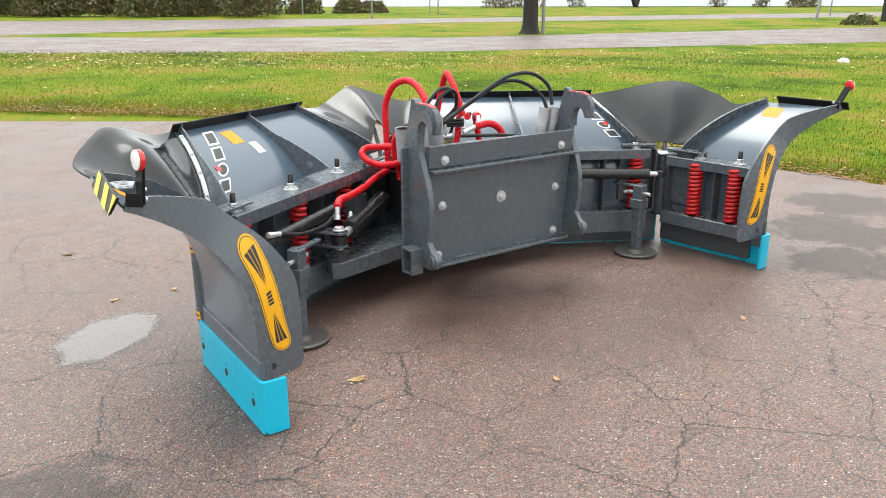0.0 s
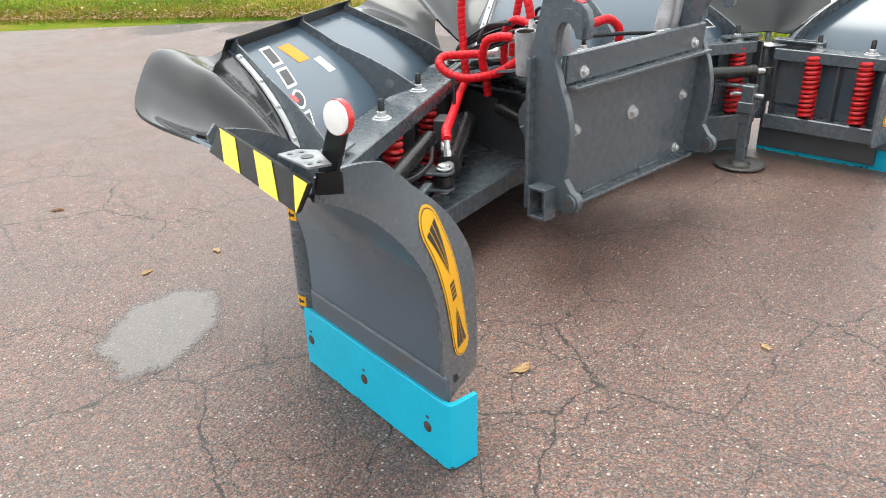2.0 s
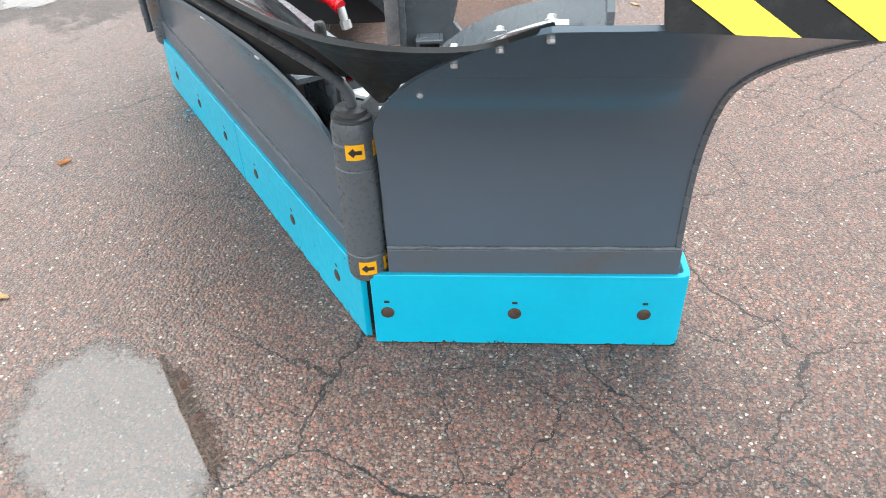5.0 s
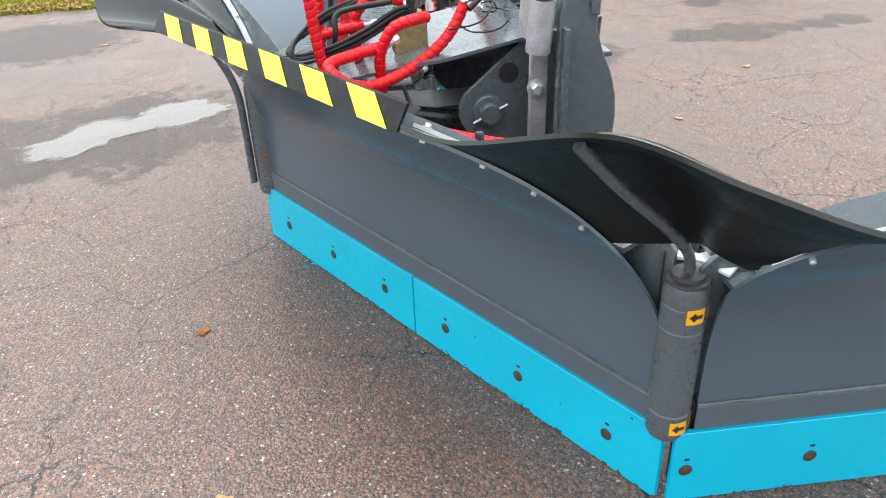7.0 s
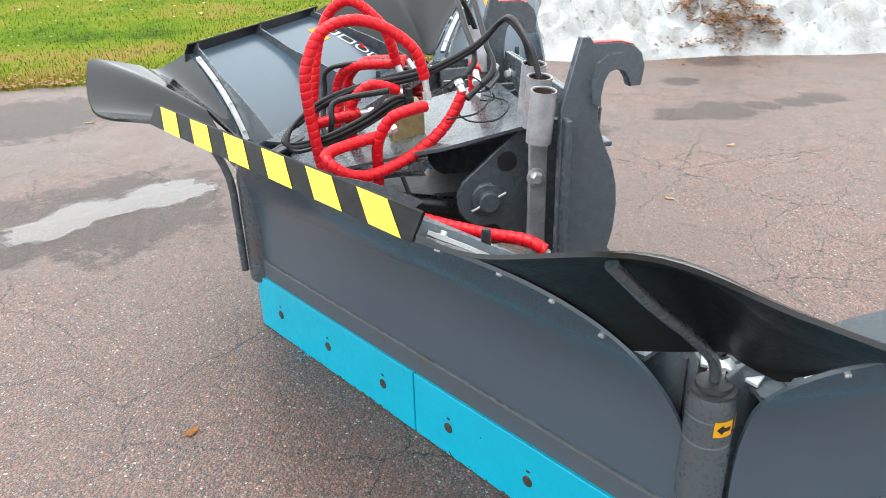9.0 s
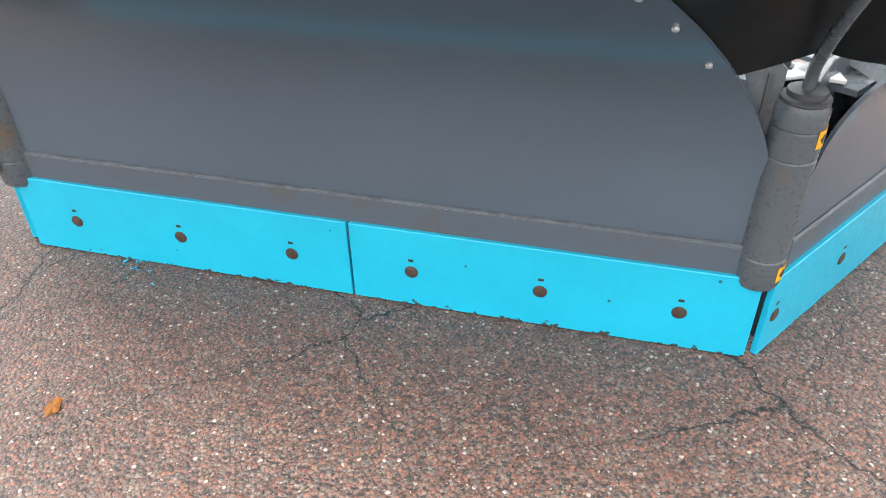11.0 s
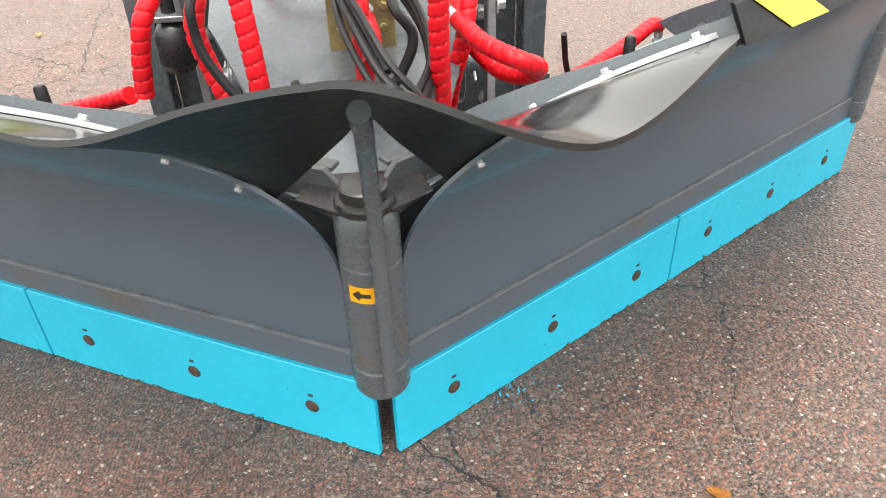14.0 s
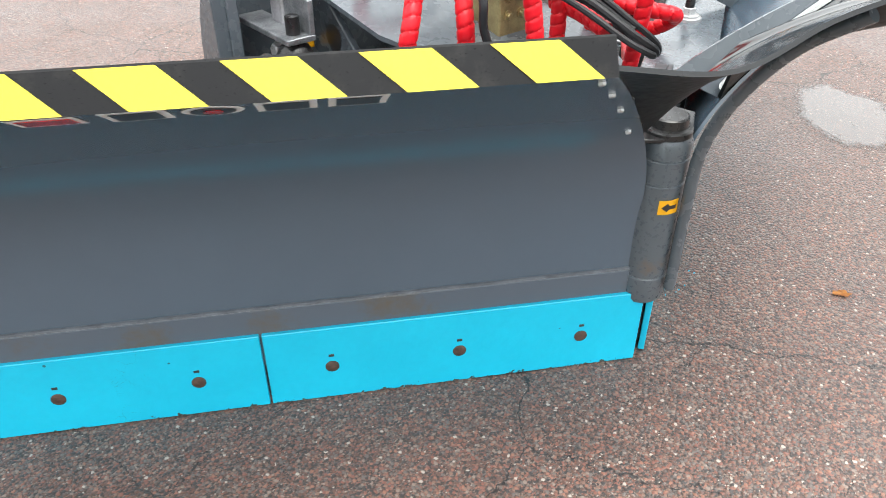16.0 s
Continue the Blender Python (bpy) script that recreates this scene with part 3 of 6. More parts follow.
def band(name, low, high, mat, label, category, lift):
    """A road across the land: low(r) and high(r) give its two edges."""
    bm = bmesh.new()
    rs = [-160 + i * 4 for i in range(81)]
    a = [bm.verts.new(land(r, low(r) + 0.25 * noise.noise(Vector((r * 0.6, 1, 0))), lift)) for r in rs]
    b = [bm.verts.new(land(r, high(r) + 0.25 * noise.noise(Vector((r * 0.6, 7, 0))), lift)) for r in rs]
    for i in range(len(rs) - 1):
        bm.faces.new((a[i], a[i + 1], b[i + 1], b[i]))
    return tagged(part(name, bm, mat), label, category, kind="structure")


band("road", lambda r: 25.2 + 0.3 * max(r, 0) + 0.05 * min(r, 0), lambda r: 33 + 0.42 * max(r, 0) + 0.0 * r, ROADTOP, "worn grey asphalt road across the grass", "road", -0.012)
band("road_far", lambda r: 49 + 0.35 * max(r, 0) + 0.75 * max(-30, min(r, 0)), lambda r: 57 + 0.4 * max(r, 0) + 0.2 * max(-30, min(r, 0)), ROADTOP, "narrow grey asphalt road near the shore", "road", -0.012)
band("water", lambda r: 98 + 0.05 * r, lambda r: 3000, WATER, "calm pale grey lake water", "water", 0.04)

# car park: its far edge bends round to run along the plough's right side
EDGE = [(-60, 20), (-30, 15.0), (-15, 12.6), (-6.55, 11.95), (-2.0, 11.4), (0.6, 10.6), (1.9, 9.7), (2.9, 8.4), (3.6, 7.4), (4.3, 6.7), (5.2, 5.5), (8.0, 1.5), (14, -7), (40, -45)]


def car_park():
    bm = bmesh.new()
    edge = []
    for a, b in zip(EDGE, EDGE[1:]):
        for i in range(12):
            t = i / 12
            r, f = a[0] + (b[0] - a[0]) * t, a[1] + (b[1] - a[1]) * t
            w = 0.10 * noise.noise(Vector((r * 2.1, f * 2.1, 3))) + 0.05 * noise.noise(Vector((r * 9, f * 9, 5)))
            p = EYE + RIGHT * (r + w) + AHEAD * (f + w)
            edge.append(Vector((p.x, p.y, 0.0)))
    ring = edge + [EYE + RIGHT * 40 - AHEAD * 80, EYE - RIGHT * 60 - AHEAD * 80]
    for v in ring:
        v.z = 0.0
    top = [bm.verts.new(v) for v in ring]
    low = [bm.verts.new(v - Vector((0, 0, 0.08))) for v in ring]
    bm.faces.new(top)
    for i in range(len(ring)):
        j = (i + 1) % len(ring)
        bm.faces.new((top[i], top[j], low[j], low[i]))
    bmesh.ops.triangulate(bm, faces=[f for f in bm.faces if len(f.verts) > 4])
    return tagged(part("pavement", bm, ASPHALT, None, "", False), "wet reddish asphalt with pale stone chips and cracks", "asphalt", kind="structure")


car_park()


def puddle(x, y, a, b, turn, seed, label, wild=0.22):
    """Standing water: a thin lens with an uneven outline, its depth kept for the material."""
    verts, faces, depth, n, rings = [], [], [], 56, 7
    for k in range(rings + 1):
        share = 1 - k / rings
        for i in range(n):
            t = 2 * math.pi * i / n
            w = 1 + wild * noise.noise(Vector((math.cos(t) * 1.3, math.sin(t) * 1.3, seed))) + 0.4 * wild * noise.noise(Vector((math.cos(t) * 4, math.sin(t) * 4, seed)))
            p = Vector((1.3 * a * w * share * math.cos(t), 1.3 * b * w * share * math.sin(t), 0))
            p.rotate(Euler((0, 0, radians(turn))))
            verts.append((x + p.x, y + p.y, 0.0012 + 0.0025 * (1 - share)))
            depth.append(min(1.0, (1 - share) * 2.2))
    for k in range(rings):
        for i in range(n):
            j = (i + 1) % n
            faces.append((k * n + i, k * n + j, (k + 1) * n + j, (k + 1) * n + i))
    me = bpy.data.meshes.new("puddle")
    me.from_pydata(verts, [], faces)
    me.attributes.new("depth", "FLOAT", "POINT").data.foreach_set("value", depth)
    me.materials.append(PUDDLE)
    me.shade_smooth()
    return tagged(new("puddle", me), label, "puddle", kind="structure")


puddle(-1.735, 1.605, 0.345, 0.215, 43, 1.0, "shallow rain puddle on the asphalt", 0.16)
puddle(1.36, 3.16, 0.38, 0.22, -52, 4.0, "shallow rain puddle beside the plough", 0.5)
puddle(1.68, 2.72, 0.34, 0.20, -64, 6.0, "thin rain puddle beside the plough", 0.5)

# ---- snow plough ----
plough = new("snow_plough")
plough.location = (0.13, 1.3, 0)
tagged(plough, "grey folding snow plough with blue cutting edges on asphalt", "snow plough")
bpy.context.view_layer.update()

# boards: the corner where each begins, the way along it, the way it faces
BOARDS = {"left": ((0.0847, 2.0829), (-0.8305, -0.557), (-0.557, 0.8305), 1.83),
          "right": ((0.1292, 2.0874), (0.8971, -0.4419), (0.4419, 0.8971), 1.83),
          "left_wing": ((-1.45, 1.038), (0.0, -1.0), (-1.0, 0.0), 0.74),
          "right_wing": ((1.781, 1.218), (0.12, -0.9928), (0.9928, 0.12), 0.76)}


def frame_of(key):
    o, d, n, _ = BOARDS[key]

    def place(u, v, z):
        return Vector((o[0] + u * d[0] + v * n[0], o[1] + u * d[1] + v * n[1], z))
    return place


def face(z):
    """How far the curved board leans forward at height z."""
    return -0.016 + 1.64 * max(0.0, z - 0.35) ** 2.6


def slope(z):
    """Unit normal of the board in the (forward, up) plane, on its front."""
    g = (face(z + 0.002) - face(z - 0.002)) / 0.004
    k = math.hypot(1, g)
    return 1 / k, -g / k


def gap(z, end):
    """How far the board's end is cut back from the hinge at height z."""
    if end == "wing":
        return 0.045 + 0.276 * max(0.0, (z - 0.6) / 0.32) ** 1.5
    if end == "in":
        return 0.045 + 0.29 * max(0.0, (z - 0.48) / 0.47) ** 1.75
    return 0.045 + 0.345 * max(0.0, (z - 0.45) / 0.5) ** 1.45


def wing_end(z, length):
    t = min(1.0, max(0.0, (z - 0.70) / 0.255))
    return length - 0.04 + 0.19 * t * t


TOP, TOP_WING = 0.942, 0.946


def ends(key, z):
    length = BOARDS[key][3]
    if "wing" in key:
        return gap(min(z, TOP_WING), "wing"), wing_end(z, length)
    return gap(min(z, TOP), "in"), length - gap(min(z, TOP), "out")


def board(key, parent):
    place, length, wing = frame_of(key), BOARDS[key][3], "wing" in key
    bm = bmesh.new()
    cols, thick = 10, 0.008
    front, back = [], []
    top = TOP_WING if wing else TOP
    for z in [0.2 + (top - 0.2) * i / 34 for i in range(35)]:
        a, b = ends(key, z)
        nv, nz = slope(z)
        front.append([place(a + (b - a) * i / cols, face(z), z) for i in range(cols + 1)])
        back.append([place(a + (b - a) * i / cols, face(z) - thick * nv, z - thick * nz) for i in range(cols + 1)])
    rings = []
    for f, k in zip(front, back):
        rings.append(f + k[::-1])
    hull(bm, rings)
    body = part("mouldboard", bm, BOARD, parent, "grey curved steel mouldboard")

    # weld bead and lower plate
    a, b = 0.045, length - (0.03 if wing else 0.045)
    bm = bmesh.new()
    line = [place(a + (b - a) * i / 60, -0.0145 + 0.0022 * noise.noise(Vector((i * 0.9, 0, length))), 0.284 + 0.003 * noise.noise(Vector((i * 0.5, 3, 0)))) for i in range(61)]
    sweep(bm, line, 0.005, 6)
    part("weld_bead", bm, WELD, body)
    bm = bmesh.new()
    box(bm, place, (a, -0.03, 0.12), (b, -0.0105, 0.2805), 0.002)
    part("lower_plate", bm, BOARD_DIRTY, body, "grey lower plate with brown dirt stains")

    # cutting edges with bolts
    runs = [(0.0, length)] if wing else [(0.0, length / 2 - 0.003), (length / 2 + 0.003, length)]
    first = 0.035 if wing else 0.1525
    k = 0
    for a, b in runs:
        bm = bmesh.new()
        if wing:
            # the wing's edge is bent round its outer end
            turn = [(a, 0.0), (b - 0.02, 0.0), (b - 0.004, -0.008), (b, -0.024), (b, -0.10), (b - 0.016, -0.10), (b - 0.016, -0.026), (b - 0.022, -0.016), (a, -0.016)]
            prism(bm, turn, 0.002, 0.215, lambda u, v, z: place(u, v, z), 0.002)
        else:
            box(bm, place, (a, -0.016, 0.002), (b, 0.0, 0.215), 0.0018)
        edge = part("cutting_edge", bm, BLUE, body, "blue-painted steel cutting edge with bolts")
        for j in range(3):
            u = first + 0.305 * k
            k += 1
            bm = bmesh.new()
            lathe(bm, place(u, -0.004, 0.101), place(0, 1, 0) - place(0, 0, 0), [(0, 0.0165), (0.0055, 0.0165), (0.0075, 0.012), (0.0082, 0.0)], 14)
            part("bolt", bm, RUSTY, body, "rusty countersunk plough bolt")
            bm = bmesh.new()
            box(bm, place, (u - 0.0065, -0.003, 0.130), (u + 0.0065, 0.001, 0.1375), 0.0008)
            part("slot", bm, INK, body)
    # backing bar behind the edge, its grey darkened for the shade there
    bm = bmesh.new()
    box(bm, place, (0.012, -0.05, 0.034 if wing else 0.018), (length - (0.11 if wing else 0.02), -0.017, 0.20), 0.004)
    part("backing_bar", bm, GREY_SHADED, body)

    # yellow and black warning strip along the top
    a0, b0 = ends(key, top)
    if wing:
        a0, b0 = 0.495, b0 + 0.025
    low, high, rail = (0.952, 0.999, 0.430) if wing else (0.944, 0.992, 0.412)
    tilt = 0.028
    bm = bmesh.new()
    outline = [(rail, low), (rail - tilt, high), (rail - tilt - 0.004, high + 0.002), (rail - tilt - 0.008, high - 0.001), (rail - 0.009, low + 0.004)]
    # a wing's lip swings forward and down towards its outer end
    swing = (lambda u: (u - a0) / (b0 - a0)) if wing else (lambda u: 0.0)
    prism(bm, outline, a0, b0, lambda v, z, u: place(u, v + 0.028 * swing(u), z - 0.012 * swing(u)))
    part("top_lip", bm, LIP, body, "black folded top lip")
    first_u, step, width, lean = {"left": (0.362, 0.179, 0.094, 0.07), "right": (0.408, 0.175, 0.096, -0.06)}.get(key, (0.506, 0.170, 0.078, 0.075))
    u = first_u
    while u < b0 - 0.02:
        p = [(u + lean, low), (u + width + lean, low), (u + width, high), (u, high)]
        p = [(min(max(q, a0 + 0.004), b0 - 0.004), z) for q, z in p]
        if max(p[1][0] - p[0][0], p[2][0] - p[3][0]) > 0.01:
            bm = bmesh.new()
            prism(bm, p, 0.0012, 0.0022, lambda q, z, o: place(q, rail - tilt * (z - low) / (high - low) + o + 0.028 * swing(q), z + 0.4 * o - 0.012 * swing(q)))
            part("yellow_stripe", bm, YELLOW, body, "yellow warning stripe")
        u += step

    # stiffening ribs on the back
    def rib(us, depth_low, depth_high, z0=0.655, tip=0.0):
        bm = bmesh.new()
        crest = high - 0.03
        zs = [z0 + (crest - z0) * i / 16 for i in range(17)]
        rings = []
        for z in zs:
            t = (z - z0) / (crest - z0)
            zz = min(z, top)
            nv, nz = slope(zz)
            d = depth_low + (depth_high - depth_low) * min(1, t * 1.5)
            d *= 1 - tip * min(1, max(0, (t - 0.55) / 0.45)) ** 2
            u = us(zz)
            f = face(zz) - 0.008
            up = z - zz
            rings.append([place(u - 0.005, f, zz + up), place(u + 0.005, f, zz + up), place(u + 0.005, f - d * nv, zz - d * nz * 0.6 + up), place(u - 0.005, f - d * nv, zz - d * nz * 0.6 + up)])
        hull(bm, rings)
        part("rib", bm, GREY, body)
    top_rail = 0.615 if wing else 0.655
    if wing:
        rib(lambda z: gap(z, "wing") + 0.075, 0.12, 0.11, z0=top_rail, tip=0.62)
    else:
        rib(lambda z: gap(z, "in") + 0.05, 0.13, 0.05, z0=top_rail)
        rib(lambda z: length - gap(z, "out") - 0.05, 0.13, 0.05, z0=top_rail)
        rib(lambda z: 0.86, 0.19, 0.05, z0=top_rail)
        hub = place(0.86, face(0.72) - 0.10, 0.725)
        for sgn in (-1, 1):
            bm = bmesh.new()
            lathe(bm, hub + sgn * 0.0052 * (place(1, 0, 0) - place(0, 0, 0)), sgn * (place(1, 0, 0) - place(0, 0, 0)), [(0, 0.019), (0.0006, 0.019)], 20)
            part("hole", bm, GALV, body)

    # rails that carry the trip springs
    back_edge = -0.12 if wing else -0.14
    start_u, end_u = (0.06, length - 0.115) if wing else (0.22, length - 0.13)
    bm = bmesh.new()
    inner = face(top_rail - 0.02) - 0.012
    outline = [(inner, top_rail), (inner, top_rail - 0.012), (back_edge + 0.012, top_rail - 0.012), (back_edge + 0.012, top_rail - 0.055), (back_edge, top_rail - 0.06), (back_edge, top_rail - 0.004), (back_edge + 0.004, top_rail)]
    prism(bm, outline, start_u, end_u, lambda v, z, u: place(u, v, z))
    part("spring_rail", bm, GREY, body, "grey steel rail above the springs")
    bm = bmesh.new()
    box(bm, place, (0.05, back_edge - 0.01, 0.165 if wing else 0.10), (end_u, -0.031, 0.25), 0.006)
    part("lower_rail", bm, GREY, body, "grey steel lower rail")
    studs = (0.27, 0.535) if wing else (0.70, 1.16, 1.62)
    spring_v = (-0.062 if not wing else -0.06)
    for u in studs:
        bm = bmesh.new()
        turns, height = 13.5, top_rail - 0.012 - 0.25
        line = []
        for i in range(int(turns * 14) + 1):
            t = i / 14 * 2 * math.pi
            line.append(place(u + 0.034 * math.cos(t), spring_v - 0.035 + 0.034 * math.sin(t), 0.253 + (height - 0.006) * i / (turns * 14)))
        sweep(bm, line, 0.0115, 7)
        part("spring", bm, RED_SPRING, body, "red coil trip spring")
        base = place(u, spring_v, top_rail)
        bm = bmesh.new()
        lathe(bm, base, (0, 0, 1), [(0, 0.038), (0.007, 0.038), (0.009, 0.03), (0.014, 0.03), (0.015, 0.022)], 20)
        part("washer", bm, STEEL, body)
        bm = bmesh.new()
        lathe(bm, base + Vector((0, 0, 0.013)), (0, 0, 1), [(0, 0.019), (0.02, 0.019), (0.022, 0.016)], 6)
        part("nut", bm, STEEL, body)
        bm = bmesh.new()
        lathe(bm, base + Vector((0, 0, 0.03)), (0, 0, 1), [(0, 0.0135), (0.045, 0.0125), (0.051, 0.009), (0.053, 0.0)], 14)
        part("stud_cap", bm, BLACK, body, "black rubber stud cap")
    # gussets between the rails wear the grey with shade painted in
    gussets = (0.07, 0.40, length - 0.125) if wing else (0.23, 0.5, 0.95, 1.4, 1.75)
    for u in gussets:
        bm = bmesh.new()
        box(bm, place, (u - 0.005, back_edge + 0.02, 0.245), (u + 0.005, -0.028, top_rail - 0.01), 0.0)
        part("gusset", bm, GREY_SHADED, body)

    # hinge plates behind the cut-back ends; the centre ones carry the flap's shade in their colour
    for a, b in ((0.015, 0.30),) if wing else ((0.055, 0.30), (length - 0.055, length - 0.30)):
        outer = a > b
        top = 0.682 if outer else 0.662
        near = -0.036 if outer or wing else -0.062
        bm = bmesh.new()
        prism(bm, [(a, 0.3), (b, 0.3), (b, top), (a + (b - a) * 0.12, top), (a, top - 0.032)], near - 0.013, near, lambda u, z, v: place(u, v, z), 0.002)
        part("hinge_plate", bm, GREY if outer or wing else GREY_SHADED, body, "grey plate behind the hinge, shade-darkened at the centre")
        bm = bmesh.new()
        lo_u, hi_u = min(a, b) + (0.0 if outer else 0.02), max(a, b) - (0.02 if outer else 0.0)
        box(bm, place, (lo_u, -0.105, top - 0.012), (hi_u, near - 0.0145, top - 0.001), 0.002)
        part("hinge_shelf", bm, GREY if outer or wing else GREY_SHADED, body)

    # bolts that hold the rubber flaps, and the bright clamp strips on the back
    sides = [("in", 1)] if wing else [("in", 1), ("out", -1)]
    for side, sign in sides:
        def u_at(z, inset):
            g = gap(z, "wing" if wing else side) + inset
            return g if side == "in" else length - g
        spots = [(0.151, 0.718), (0.219, 0.82), (0.291, 0.876), (0.36, 0.915)] if wing else [(u_at(z, 0.03), z) for z in (0.697, 0.78, 0.848, 0.912)]
        for u, z in spots:
            nv, nz = slope(z)
            p = place(u, face(z), z)
            way = place(0, nv, nz) - place(0, 0, 0)
            child("flap_bolt", HEX_SMALL, body, "", facing(p - 0.003 * way, way))
            q = place(u, face(z) - 0.026 * nv, z - 0.026 * nz)
            child("flap_bolt", HEX_SMALL, body, "", facing(q, -way))
        far = 0.036 if wing else 0.019
        bm = bmesh.new()
        rings = []
        for i in range(15):
            z = 0.67 + 0.25 * i / 14
            nv, nz = slope(z)
            rings.append([place(u_at(z, e), face(z) - o * nv, z - o * nz) for e, o in ((far, 0.0175), (far + 0.026, 0.0175), (far + 0.026, 0.0255), (far, 0.0255))])
        hull(bm, rings)
        part("clamp_strip", bm, CLAMP, body, "bright galvanised clamp strip")
    return body, place


boards = {}
for key in BOARDS:
    boards[key] = board(key, plough)


def decal(body, place, u, z, wide, tall, mat, back=True, lift=0.0, lean=0.0, oval=False):
    """A film stuck on the curved board: wide along it, tall up it, lean slides its top sideways."""
    bm, rings = bmesh.new(), []
    steps = 14 if oval else 6
    for i in range(steps + 1):
        zz = z + tall * i / steps
        nv, nz = slope(zz)
        off = -0.0087 - lift if back else 0.0007 + lift
        t = -0.0006 if back else 0.0006
        s = lean * i / steps
        trim = 0.5 * wide * (1 - math.sqrt(max(0.004, 1 - (2 * i / steps - 1) ** 2))) if oval else 0.0
        a, b = u + s + trim, u + wide + s - trim
        rings.append([place(q, face(zz) + o * nv, zz + o * nz) for q, o in ((a, off), (b, off), (b, off + t), (a, off + t))])
    hull(bm, rings)
    return part("sticker", bm, mat, body)


def brand_mark(body, place, u, z, long, tall, along):
    """The maker's mark as plain shapes: a red swoosh, then outlined blocks with one red spot; along: +1 or -1."""
    def film(a, b, lo, hi, mat, lift, oval=False):
        x0, x1 = u + along * a * long, u + along * b * long
        decal(body, place, min(x0, x1), z + tall * lo, abs(x1 - x0), tall * (hi - lo), mat, False, lift, 0.0, oval)
    film(0.0, 0.17, 0.1, 0.9, PRINT, 0.0)
    film(0.02, 0.155, 0.22, 0.78, REDLENS, 0.0012)
    for i in range(4):
        a = 0.23 + i * 0.195
        film(a, a + 0.165, 0.0, 1.0, PRINT, 0.0, i == 1)
        film(a + 0.022, a + 0.143, 0.12, 0.88, INK, 0.0012, i == 1)
        if i == 1:
            film(a + 0.055, a + 0.11, 0.3, 0.7, REDLENS, 0.0024, True)


def sloping_mark(body, place, u0, z0, u1, z1, back=True):
    """The maker's mark running up the back of a board beside the rib."""
    for i in range(4):
        t0, t1 = i / 4, (i + 0.86) / 4
        for inset, mat, lift in ((0.0, PRINT, 0.0), (0.13, INK, 0.0012)):
            a, b = t0 + (t1 - t0) * inset, t1 - (t1 - t0) * inset
            za, zb = z0 + (z1 - z0) * a, z0 + (z1 - z0) * b
            ua, ub = u0 + (u1 - u0) * a, u0 + (u1 - u0) * b
            wide = 0.08 * (1 - 2 * inset)
            decal(body, place, ua + 0.08 * inset, za, wide, zb - za, mat, back, lift, ub - ua, i == 1)
        if i == 1:
            za = z0 + (z1 - z0) * (t0 + 0.08)
            decal(body, place, u0 + (u1 - u0) * t0 + 0.02, za, 0.032, 0.026, REDLENS, back, 0.0024, 0.0, True)


body, place = boards["left"]
sloping_mark(body, place, 1.45, 0.69, 1.185, 0.93)
decal(body, place, 1.075, 0.855, 0.09, 0.055, AMBER)
for i in range(4):
    decal(body, place, 1.00 + i * 0.016, 0.80, 0.010, 0.05, PRINT)
brand_mark(body, place, 0.70, 0.893, 0.5, 0.044, 1)
body, place = boards["right"]
sloping_mark(body, place, 1.495, 0.70, 1.315, 0.905)
decal(body, place, 1.215, 0.85, 0.085, 0.05, AMBER)
brand_mark(body, place, 1.13, 0.893, 0.5, 0.044, -1)
body, place = boards["right_wing"]
decal(body, place, 0.46, 0.87, 0.11, 0.05, AMBER)
body, place = boards["left_wing"]
decal(body, place, 0.46, 0.87, 0.11, 0.05, AMBER)


